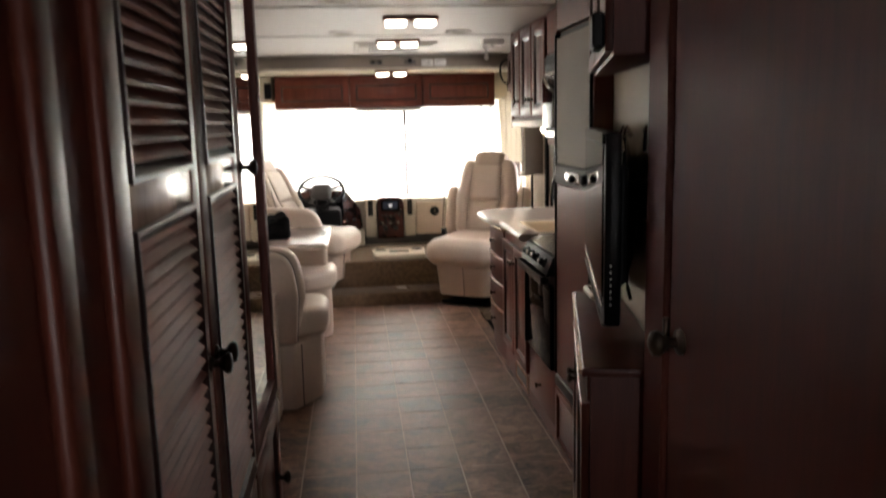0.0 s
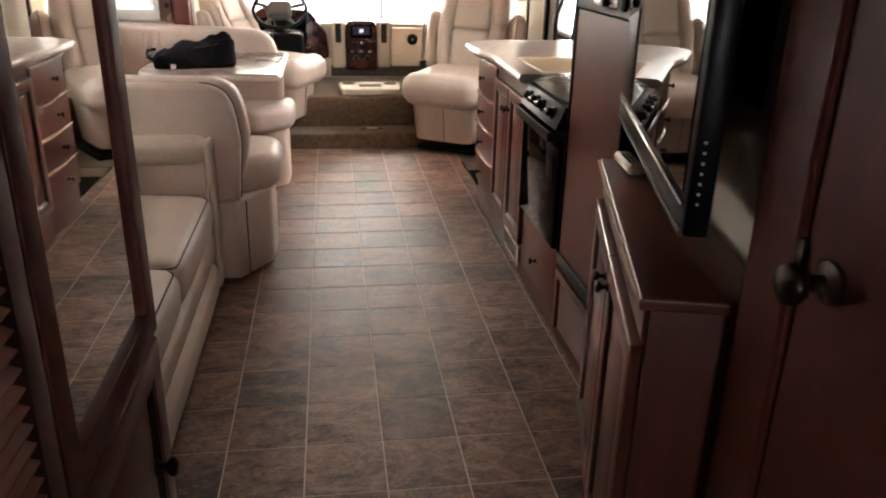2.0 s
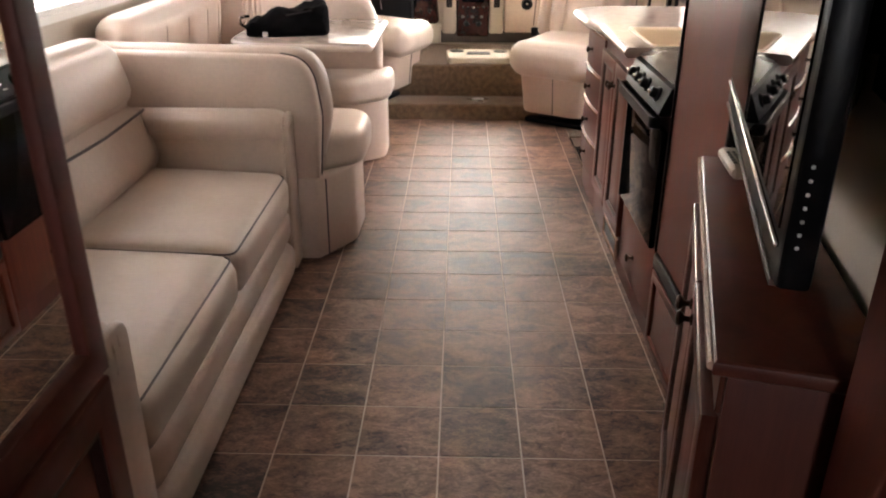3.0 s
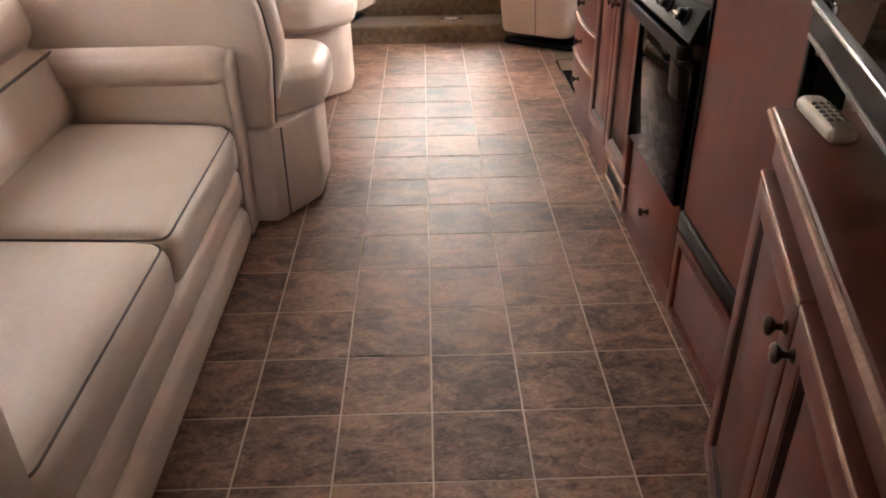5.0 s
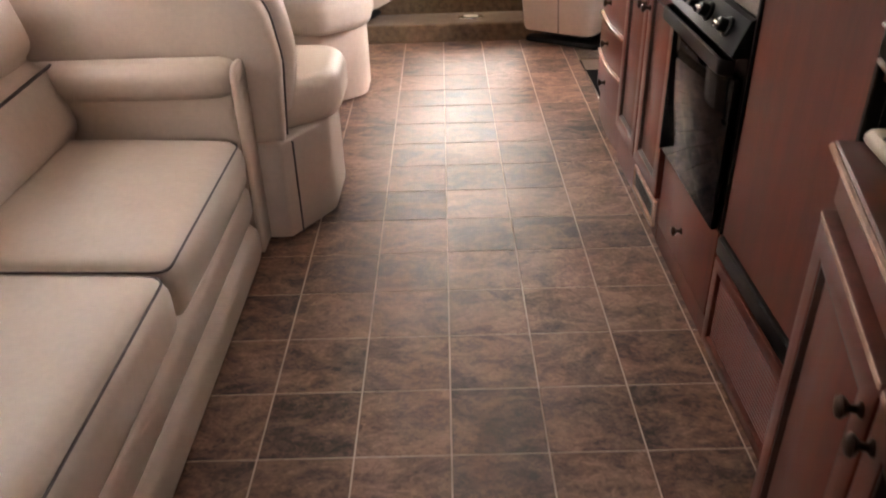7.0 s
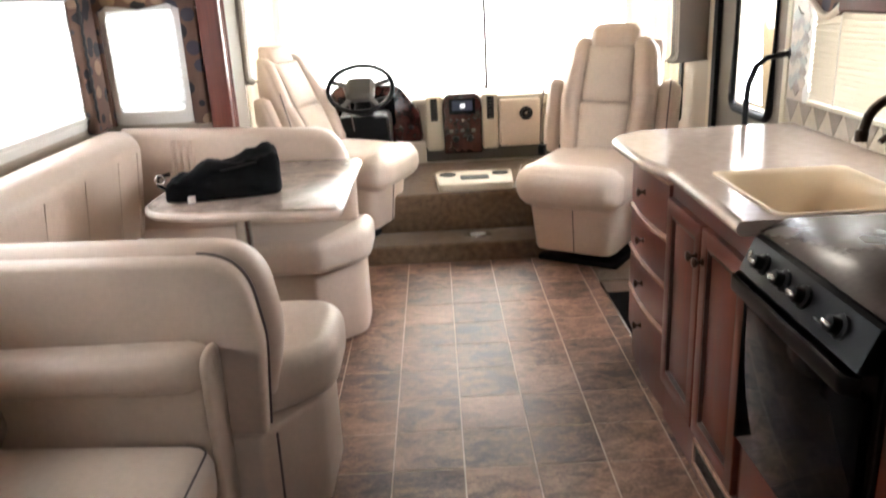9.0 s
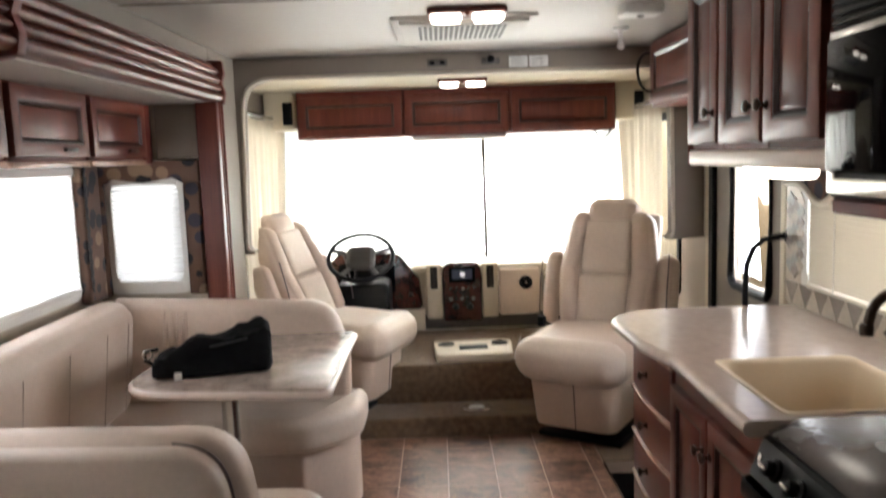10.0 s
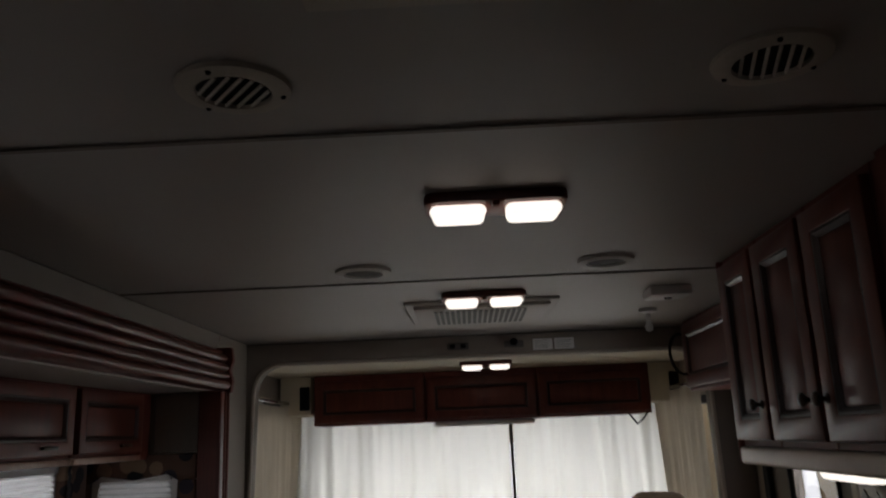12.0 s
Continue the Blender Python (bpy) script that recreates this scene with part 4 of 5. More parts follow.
for i in range(18):
    z = 0.0525 + i * 0.0114
    part("slat", box(x0 + 0.034, -0.002, z - 0.0054, x1 - 0.034, 0.012, z + 0.0054, 0.003), WOOD, vp)
tp = thing("refrigerator_surround", K, "dark cherry tall panel round the refrigerator", "panel")
part("side_panel", box(x1 + 0.002, -0.004, 0.925, x1 + 0.018, 0.60, ZC - 0.004, 0.002), WOOD_DARK, tp)
part("side_panel", box(x0 - 0.011, -0.004, 0.0, x0 - 0.001, 0.60, ZC - 0.004, 0.002), WOOD, tp)
part("top_door", box(x0, -0.004, 1.865, x1, 0.02, ZC - 0.004, 0.003), WOOD, tp)

# gas range with oven, standing proud of the cabinets
x0, x1 = ky(3.187, 3.725)
G = pose(0.852, 0, 0, 0, 0, -90)
rg = thing("gas_range", G, "black gas range with glass oven door and lid closed", "stove")
part("body", box(x0 + 0.004, 0.02, 0.34, x1 - 0.004, 0.6, 0.872, 0.004), BLACK, rg)
od = part("oven_door", box(x0 + 0.012, -0.002, 0.345, x1 - 0.006, 0.018, 0.742, 0.006, 2), BLACK_GLASS, rg, "dark glass oven door")
part("door_edge", box(x0 + 0.002, -0.004, 0.345, x0 + 0.010, 0.018, 0.742, 0.002), BLACK, od)
bar = rounded([(x0 + 0.006, -0.003, 0.0), (x0 + 0.006, -0.045, 0.03), (x1 - 0.006, -0.045, 0.03), (x1 - 0.006, -0.003, 0.0)], 5)
hb = prism(bar + [(x, y + 0.014) for x, y in bar[::-1][1:-1]], 0.752, 0.790, 0.006, 2)
part("oven_handle", hb, BLACK, od, "broad black bar handle", smooth=40)
bm = prism([(-0.014, 0.79), (-0.022, 0.798), (0.010, 0.876), (0.02, 0.882), (0.08, 0.882), (0.08, 0.79)], x0 + 0.004, x1 - 0.004, 0.004)
cp = part("control_panel", bm, BLACK, rg, m=Matrix(((0, 0, 1, 0), (1, 0, 0, 0), (0, 1, 0, 0), (0, 0, 0, 1))))
for y in (3.622, 3.52, 3.43, 3.285):
    at = pose(-y, -0.005, 0.840, 68)
    k = part("knob", lathe([(0.024, 0), (0.024, 0.006), (0.017, 0.010), (0.0155, 0.028), (0.006, 0.030)], 18), BLACK, cp, "", at)
    part("knob_cap", box(-0.015, -0.0045, 0.024, 0.015, 0.0045, 0.037, 0.003), CHROME, k, "worn silver grip", at)
part("pilot_mark", lathe([(0.008, 0), (0.008, 0.003), (0.002, 0.004)], 12), CHROME, cp, "", pose(-3.69, -0.008, 0.842, 68))
for y in (3.57, 3.475, 3.355):
    part("dial_mark", box(-0.014, -0.001, 0.0, 0.014, 0.001, 0.0015, 0), WHITE, cp, "", pose(-y, -0.012, 0.823, 68))
bm = prism([(0.018, 0.888), (0.085, 0.916), (0.54, 0.916), (0.54, 0.886)], x0 + 0.006, x1 - 0.006, 0.004)
part("lid", bm, LID, rg, "smoked dark lid with a sloping front band", Matrix(((0, 0, 1, 0), (1, 0, 0, 0), (0, 1, 0, 0), (0, 0, 0, 1))))
part("lid_hinge", box(x0 + 0.03, 0.542, 0.87, x1 - 0.03, 0.56, 0.92, 0.004), CHROME, rg)
dr = thing("range_drawer", K, "plain cherry drawer front under the range", "drawer")
part("front", box(x0 + 0.006, -0.006, 0.075, x1 - 0.004, 0.018, 0.338, 0.004, 2), WOOD, dr)
part("carcass", box(x0 + 0.006, 0.02, 0.0, x1 - 0.004, 0.55, 0.336, 0.002), WOOD_DARK, dr)
knob(dr, -3.47, -0.006, 0.185)
part("kick_board", box(x0, -0.002, 0.0, x1, 0.019, 0.074, 0.002), WOOD, dr)

# sink cabinet with two doors
x0, x1 = ky(3.73, 4.40)
sc = thing("sink_cabinet", K, "cherry sink cabinet with two panelled doors", "cabinet")
part("body", box(x0, 0.0, 0.0, x1, 0.6, 0.735, 0.003), WOOD, sc)
part("top_rail", box(x0, 0.0, 0.736, x1, 0.035, 0.868, 0.003), WOOD, sc)
mid = (x0 + x1) / 2
panel_door(sc, x0 + 0.012, 0.155, mid - 0.003, 0.795, -0.001, 0.05, 0.02, (mid - 0.028, 0.70))
panel_door(sc, mid + 0.003, 0.155, x1 - 0.006, 0.795, -0.001, 0.05, 0.02, (mid + 0.028, 0.70))
gr = part("floor_register", join(box(x1 - 0.33, -0.012, 0.035, x1 - 0.03, 0.0, 0.05, 0.002), box(x1 - 0.33, -0.012, 0.115, x1 - 0.03, 0.0, 0.13, 0.002), box(x1 - 0.33, -0.012, 0.05, x1 - 0.315, 0.0, 0.115, 0.002), box(x1 - 0.045, -0.012, 0.05, x1 - 0.03, 0.0, 0.115, 0.002)), WOOD_EDGE, sc, "tan framed heating register")
part("grille", join(*[box(x1 - 0.315, -0.006, 0.054 + i * 0.008, x1 - 0.045, -0.001, 0.059 + i * 0.008, 0) for i in range(8)]), BRONZE, gr)

# drawer stack with a rounded front corner
x0, x1 = ky(4.405, 4.905)
ds = thing("drawer_stack", K, "cherry stack of four drawers with a curved front", "drawers")


def bowed(z0, z1, out=0.0, a=0.0, b=0.0):
    n = 10
    f = []
    for i in range(n + 1):
        u = i / n
        f.append((x1 - a - (x1 - x0 - a - b) * u, -0.014 * math.sin(math.pi * u) - out))
    return prism([(x1 - a, 0.04)] + f + [(x0 + b, 0.04)], z0, z1, 0.003)


part("body", join(bowed(0.0, 0.868, -0.016), box(x0, 0.03, 0.0, x1, 0.6, 0.867, 0.002)), WOOD, ds)
for z0, z1 in ((0.655, 0.835), (0.49, 0.645), (0.325, 0.48), (0.155, 0.315)):
    d = part("drawer", bowed(z0, z1, 0.006, 0.012, 0.02), WOOD, ds)
    # Pale strip paints the highlight along the drawer's top bevel.
    part("drawer_lip", bowed(z1 - 0.010, z1 + 0.004, 0.014, 0.010, 0.018), WOOD_EDGE, d, "top edge with a painted highlight")
    knob(d, x1 - 0.25, -0.02, (z0 + z1) / 2)

# worktop with sink cut-out
edge = rounded([(1.495, 3.73, 0), (0.84, 3.73, 0.0), (0.842, 4.28, 0.10), (0.80, 4.46, 0.12), (0.785, 4.85, 0.17), (0.93, 4.945, 0.06), (1.495, 4.945, 0)], 8)
hole = rounded([(0.922, 3.75, 0.03), (1.31, 3.75, 0.03), (1.31, 4.21, 0.03), (0.922, 4.21, 0.03)], 4)
wt = thing("countertop", Matrix(), "speckled beige solid-surface countertop with rounded end", "countertop")


def ring_slab(outer, inner, z0, z1):
    """A slab with one hole: joined by a bridge cut on the side of the first points."""
    bm = bmesh.new()
    ob_ = [bm.verts.new((x, y, z1)) for x, y in outer]
    ib_ = [bm.verts.new((x, y, z1)) for x, y in inner]
    eo = [bm.edges.new((ob_[i], ob_[(i + 1) % len(ob_)])) for i in range(len(ob_))]
    ei = [bm.edges.new((ib_[i], ib_[(i + 1) % len(ib_)])) for i in range(len(ib_))]
    bmesh.ops.triangle_fill(bm, use_beauty=True, edges=eo + ei)
    top = bmesh.ops.extrude_face_region(bm, geom=bm.faces[:])["geom"]
    bmesh.ops.translate(bm, verts=[g for g in top if isinstance(g, bmesh.types.BMVert)], vec=(0, 0, z0 - z1))
    return bm


part("slab", ring_slab(edge, hole, 0.872, 0.910), COUNTER, wt)
part("front_roll", tube([(x, y, 0.891) for x, y in edge[1:-1]], 0.0195, 10), COUNTER, wt)
part("slab_strip", box(1.46, 3.20, 0.872, 1.495, 3.728, 0.91, 0.003), COUNTER, wt)
sk = thing("sink", Matrix(), "bisque double-depth kitchen sink with rounded rim", "sink")
inner2 = rounded([(0.942, 3.77, 0.05), (1.29, 3.77, 0.05), (1.29, 4.19, 0.05), (0.942, 4.19, 0.05)], 4)
bm = bmesh.new()
loops = [[bm.verts.new((x, y, z)) for x, y in lp] for lp, z in ((hole, 0.880), (hole, 0.9145), (rounded([(0.932, 3.76, 0.035), (1.30, 3.76, 0.035), (1.30, 4.20, 0.035), (0.932, 4.20, 0.035)], 4), 0.9145), (inner2, 0.902), (rounded([(0.962, 3.79, 0.06), (1.27, 3.79, 0.06), (1.27, 4.17, 0.06), (0.962, 4.17, 0.06)], 4), 0.745))]
n = len(hole)
for a, b in zip(loops, loops[1:]):
    for j in range(n):
        bm.faces.new((a[j], a[(j + 1) % n], b[(j + 1) % n], b[j]))
bm.faces.new(loops[-1])
part("basin", bm, SINK, sk)
part("drain", lathe([(0.035, 0.746), (0.03, 0.75), (0.01, 0.748)], 20), CHROME, sk, m=Matrix.Translation((1.13, 4.02, 0)))
fc = thing("faucet", pose(1.395, 3.90, 0.91), "oiled-bronze arched kitchen faucet beside the sink", "faucet")
part("base", lathe([(0.03, 0), (0.028, 0.012), (0.02, 0.02), (0.018, 0.10), (0.020, 0.115), (0.012, 0.125)], 18), BRONZE, fc)
part("spout", tube([(0, 0, 0.10), (0, 0.002, 0.16)] + [(-0.0925 + 0.0925 * math.cos(i * math.pi / 12), 0.01 + 0.0025 * i, 0.17 + 0.075 * math.sin(i * math.pi / 12)) for i in range(13)] + [(-0.190, 0.042, 0.145)], 0.0125, 10), BRONZE, fc, "arched spout")
part("nozzle", lathe([(0.016, 0), (0.017, 0.022), (0.013, 0.03)], 14), BRONZE, fc, m=pose(-0.191, 0.042, 0.128))
part("lever", tube([(0, 0, 0.11), (0.03, -0.05, 0.16), (0.035, -0.09, 0.165)], [0.012, 0.009, 0.011], 8), BRONZE, fc)
sd = thing("soap_dispenser", pose(1.335, 3.99, 0.9105), "oiled-bronze soap dispenser standing beside the sink", "soap dispenser")
part("stem", lathe([(0.022, 0), (0.02, 0.01), (0.012, 0.018), (0.013, 0.10), (0.019, 0.108), (0.019, 0.128), (0.008, 0.132)], 14), BRONZE, sd)
part("nozzle", tube([(0, 0, 0.12), (-0.045, 0.0, 0.122), (-0.055, 0, 0.112)], [0.011, 0.010, 0.009], 8), BRONZE, sd)

# tiled backsplash: triangle row and small diamonds
bs = thing("backsplash", pose(XR - 0.012, 0, 0, 0, 0, -90), "beige and taupe diamond-tile backsplash above the counter", "backsplash", kind="structure")
part("board", join(box(-5.015, 0.0, 0.912, -3.25, 0.010, 0.998, 0), box(-5.015, 0.0, 0.998, -4.86, 0.010, 1.52, 0), box(-4.86, 0.0, 1.43, -3.25, 0.010, 1.52, 0), box(-3.83, 0.0, 0.998, -3.25, 0.010, 1.43, 0)), TILE_A, bs)
tri = {}
for up in (0, 1):
    pts = [(-0.052, 0.0), (0.052, 0.0), (0.0, 0.083)] if up else [(-0.052, 0.083), (0.0, 0.0), (0.052, 0.083)]
    tri[up] = mesh("tile", prism(pts, 0, 0.004), TILE_A if up else TILE_B)
for i in range(26):
    up = i % 2
    t = new("tile", tri[up])
    t.parent = bs
    t.matrix_local = pose(-4.955 + i * 0.055, 0.0, 0.913, 90)
dia = {k: mesh("tile", prism([(0, -0.034), (0.034, 0), (0, 0.034), (-0.034, 0)], 0, 0.004), (TILE_C, TILE_B, TILE_A)[k]) for k in range(3)}
for r in range(7):
    for c in range(3):
        t = new("tile", dia[(r * 2 + c) % 3])
        t.parent = bs
        t.matrix_local = pose(-4.975 + c * 0.039 + (0.0195 if r % 2 else 0) * 0, 0.0, 1.045 + r * 0.039 + (0.0 if c % 2 else 0.0195), 90)

# slatted blind and scalloped valance over the sink window
bl = thing("slatted_blind", pose(XR - 0.03, 0, 0, 0, 0, -90), "cream slatted blind lowered over the kitchen window", "blind")
for i in range(17):
    part("slat", box(-4.79, -0.011, -0.0012, -3.87, 0.011, 0.0012, 0), SLAT, bl, m=pose(0, 0, 1.03 + i * 0.0185, 55))
part("bottom_rail", box(-4.79, -0.012, 1.0, -3.87, 0.012, 1.016, 0.003), SLAT, bl)
for x in (-4.60, -4.0):
    part("cord", tube([(x, -0.012, 1.01), (x, -0.012, 1.38)], 0.0018, 5), WHITE, bl)
kv = thing("window_valance", pose(XR - 0.046, 0, 0, 0, 0, -90), "scalloped patterned valance with cream piping over the kitchen window", "valance")
scal = [(-4.88 + i * 1.04 / 40, 1.352 + 0.03 * math.cos(i / 40 * 4 * math.pi) - 0.012 * math.cos(i / 40 * 8 * math.pi)) for i in range(41)]
part("board", prism([(-4.88, 1.50)] + scal + [(-3.84, 1.50)], 0, 0.03, 0.004), VALANCE, kv, m=pose(0, 0.0, 0, 90))
part("piping", tube([(x, -0.036, z) for x, z in scal], 0.011, 8), SLAT, kv)

# upper cabinets, light rail, lamp, microwave
XU = 0.962
U = pose(XU, 0, 0, 0, 0, -90)
for a, b, kx in ((4.245, 4.50, 4.275), (3.955, 4.24, 3.985), (3.665, 3.95, 3.92)):
    uc = thing("upper_cabinet", U, "cherry wall cabinet with one raised-panel door", "cabinet", "kitchen upper cabinets")
    part("body", box(-b, 0.001, 1.497, -a, 0.51, ZC - 0.003, 0.002), WOOD_DARK, uc)
    panel_door(uc, -b + 0.006, 1.515, -a - 0.006, 1.985, 0.0, 0.052, 0.02, (-kx, 1.60))
lr = thing("cabinet_light_rail", U, "pale rail under the upper cabinets", "trim")
part("rail", box(-4.505, -0.012, 1.452, -3.612, 0.03, 1.496, 0.008, 2), LEATHER_PALE, lr)
part("end_stile", box(-3.664, 0.0, 1.497, -3.614, 0.02, ZC - 0.004, 0.003), WOOD_DARK, lr)
part("return", box(-4.516, -0.012, 1.452, -4.506, 0.5, ZC - 0.004, 0.003), WOOD_DARK, lr)
ul = thing("under_cabinet_light", pose(1.13, 4.24, 1.496), "lit white lamp under the wall cabinets", "light")
part("housing", box(-0.05, -0.13, -0.045, 0.05, 0.13, 0, 0.005), WHITE, ul)
part("lens", pad(0.085, 0.25, 0.04, 0.018, 0, 6), LAMP, ul, "lit frosted lens", Matrix.Translation((0, 0, -0.062)))
x0, x1 = ky(3.24, 3.61)
mw = thing("microwave", pose(0.942, 0, 0, 0, 0, -90), "black microwave oven with silver trim in a dark wood frame", "microwave")
part("surround", join(box(x1 - 0.045, 0.0, 1.37, x1, 0.5, ZC - 0.004, 0.004), box(x0, 0.0, 1.37, x1 - 0.046, 0.5, 1.40, 0.004), box(x0, 0.0, 1.80, x1 - 0.046, 0.5, ZC - 0.004, 0.004)), WOOD_DARK, mw)
part("case", box(x0, -0.008, 1.402, x1 - 0.048, 0.45, 1.798, 0.006), BLACK, mw)
part("trim_band", ring(x0 + 0.004, 1.41, x1 - 0.052, 1.715, 0.03, -0.014, -0.007, 0.002), CHROME, mw, "silver trim band")
part("door", box(x0 + 0.02, -0.03, 1.45, x1 - 0.075, -0.010, 1.70, 0.01, 2), BLACK_GLASS, mw)
for i in range(4):
    part("vent_slot", box(x0 + 0.02, -0.02, 1.722 + i * 0.017, x1 - 0.06, -0.011, 1.731 + i * 0.017, 0.002), BLACK, mw)
uc2 = thing("upper_cabinet", pose(1.20, 0, 0, 0, 0, -90), "small cherry cabinet over the entry door", "cabinet")
part("body", box(-5.80, 0.0, 1.70, -4.60, 0.295, ZC - 0.004, 0.003), WOOD_DARK, uc2)
panel_door(uc2, -5.78, 1.715, -4.62, 1.99, 0.0, 0.05)
cbl = solo("coiled_cable", tube([(1.17 + 0.05 * math.cos(a * 0.35), 5.76 + 0.02 * math.sin(a * 0.3), 1.86 + 0.09 * math.sin(a * 0.35)) for a in range(15)], 0.007, 6), RUBBER, "short black cable hanging beside the cab arch", "cable")

# entry door with window and grab rail
en = thing("door_2", RIGHT, "cream motorhome entry door with a tall dark-framed window", "door", kind="structure")
part("leaf", wall_with_holes(-5.83, -5.07, -0.3, 1.85, 0.04, [(-5.575, -5.20, 0.90, 1.62)]), TAUPE, en, m=pose(0, 0.005, 0))
part("frame", join(box(-5.90, -0.015, -0.3, -5.842, 0.06, 1.90, 0.005), box(-5.065, -0.015, 0.0, -5.02, 0.06, 1.90, 0.005)), CREAM, en, "cream door frame")
part("edge_seal", box(-5.842, -0.02, -0.3, -5.79, 0.003, 1.86, 0.003), BLACK, en, "black rubber seal")
outer = rounded([(-5.595, 0.88, 0.06), (-5.18, 0.88, 0.06), (-5.18, 1.64, 0.06), (-5.595, 1.64, 0.06)])
part("window_frame", tube([(x, -0.002, z) for x, z in outer], 0.018, 8, True), BLACK, en, "black window frame")
pn = part("pane", box(-5.575, 0.02, 0.90, -5.20, 0.026, 1.62, 0), GLASS, en)
pn.visible_shadow = False
gb = thing("grab_rail", Matrix(), "black curved metal grab rail at the entry", "handrail")
part("rail", tube([(1.315, 4.965, 0.60), (1.315, 4.968, 0.98), (1.325, 4.98, 1.06), (1.355, 4.995, 1.12), (1.40, 5.01, 1.15), (1.49, 5.03, 1.16)], 0.011, 10), BLACK, gb, smooth=60)
part("flange", lathe([(0.03, 0), (0.026, 0.01), (0.012, 0.014)], 16), BLACK, gb, m=pose(1.498, 5.03, 1.16, 0, -90))

# ---- dinette ----
def bench_base(outline, z, m=None):
    return prism(outline, 0.012, z, 0.012, 2)


YN = 3.83
d1 = thing("dinette_bench", Matrix(), "cream leather dinette bench with high rounded back by the sofa", "bench", "dinette benches")
part("base", bench_base(rounded([(-1.20, 3.80, 0), (-0.36, 3.79, 0.02), (-0.228, 4.0, 0.10), (-0.222, 4.36, 0.12), (-1.20, 4.36, 0)]), 0.365), LEATHER, d1)
part("seam", tube([(-0.325, 3.82, 0.02), (-0.322, 3.82, 0.36)], 0.0035, 6), PIPING, d1)
bm = prism(rounded([(-1.20, 3.92, 0), (-0.34, 3.90, 0.05), (-0.182, 4.02, 0.15), (-0.182, 4.40, 0.15), (-1.20, 4.42, 0.0)], 8), 0.352, 0.52, 0.055, 6)
part("seat", bm, LEATHER_PALE, d1, "plump rounded seat cushion")
part("seat_piping", tube([(x, y, 0.505) for x, y in rounded([(-0.36, 3.93, 0.03), (-0.208, 4.04, 0.12), (-0.208, 4.375, 0.12), (-0.6, 4.39, 0)], 8)[3:]], 0.003, 6), PIPING, d1)
bprof = rounded([(-1.20, 0.365, 0), (-0.345, 0.365, 0.0), (-0.325, 0.62, 0.3), (-0.36, 0.852, 0.16), (-1.20, 0.872, 0.0)], 9)
part("backrest_shell", prism(bprof, -3.865, -3.80, 0.018, 4), LEATHER, d1, m=pose(0, 0, 0, 90))
bprof2 = rounded([(-1.20, 0.43, 0), (-0.33, 0.43, 0.02), (-0.292, 0.62, 0.3), (-0.33, 0.866, 0.17), (-1.20, 0.884, 0.0)], 9)
part("backrest_cushion", prism(bprof2, -3.985, -3.872, 0.04, 5), LEATHER, d1, m=pose(0, 0, 0, 90))
part("backrest_piping", tube([(x, 3.866, z) for x, z in bprof[1:-1]], 0.0032, 6), PIPING, d1)

d2 = thing("dinette_bench", Matrix(), "cream leather dinette bench with pleated back behind the driver", "bench", "dinette benches")
part("base", bench_base(rounded([(-1.20, 5.05, 0), (-0.40, 5.06, 0.04), (-0.21, 5.22, 0.12), (-0.21, 5.42, 0.0), (-1.20, 5.42, 0)]), 0.365), LEATHER, d2)
part("seam", tube([(-0.335, 5.135, 0.02), (-0.335, 5.135, 0.36)], 0.0035, 6), PIPING, d2)
part("seat", prism(rounded([(-1.20, 4.98, 0), (-0.36, 4.99, 0.10), (-0.165, 5.15, 0.16), (-0.165, 5.42, 0.04), (-1.20, 5.42, 0.0)], 8), 0.365, 0.515, 0.05, 5), LEATHER_PALE, d2)
bprof = rounded([(-1.20, 0.48, 0), (-0.23, 0.48, 0.0), (-0.225, 0.70, 0.2), (-0.29, 0.915, 0.15), (-1.20, 0.955, 0.0)], 9)
part("backrest_cushion", prism(bprof, -5.40, -5.29, 0.04, 5), LEATHER, d2, m=pose(0, 0, 0, 90))
part("backrest_pleats", join(*[tube([(-0.99 + i * 0.028, 5.296, 0.60), (-0.99 + i * 0.028, 5.286, 0.75), (-0.985 + i * 0.028, 5.296, 0.90)], 0.011, 8) for i in range(4)]), LEATHER, d2, "vertical pleats")
d3 = thing("dinette_bench", Matrix(), "cream leather dinette side bench along the window wall", "bench", "dinette benches")
part("base", box(-1.29, 4.37, 0.012, -0.90, 5.04, 0.365, 0.01, 2), LEATHER, d3)
part("seat", prism(rounded([(-1.28, 4.43, 0), (-0.82, 4.43, 0.05), (-0.82, 4.97, 0.05), (-1.28, 4.97, 0)]), 0.367, 0.515, 0.04, 4), LEATHER_PALE, d3)
part("backrest", pad(0.17, 1.29, 0.47, 0.07, 0.01, 16), LEATHER, d3, m=pose(-1.20, 4.635, 0.725, 0, 6))
for y in (4.36, 4.66, 4.96, 5.16):
    part("backrest_seam", tube([(-1.1055 + 0.105 * (z - 0.725), y + 0.02 * (z - 0.5), z) for z in (0.52, 0.62, 0.72, 0.82, 0.88)], 0.0018, 6), SEAM, d3, "sewn seam")

tb = thing("dinette_table", Matrix(), "beige laminate dinette table on a chrome leg", "table")
tout = rounded([(-0.20, 4.47, 0.03), (-0.20, 5.31, 0.03), (-0.86, 5.31, 0.14), (-0.90, 4.55, 0.20)], 7)
part("tabletop", prism(tout, 0.752, 0.79, 0.008, 3), TABLE, tb)
part("edge_band", tube([(x, y, 0.769) for x, y in tout], 0.0155, 8, True), COUNTER, tb)
part("leg", lathe([(0.03, 0.02), (0.03, 0.75)], 18), CHROME, tb, "round chrome leg", Matrix.Translation((-0.60, 4.80, 0)))
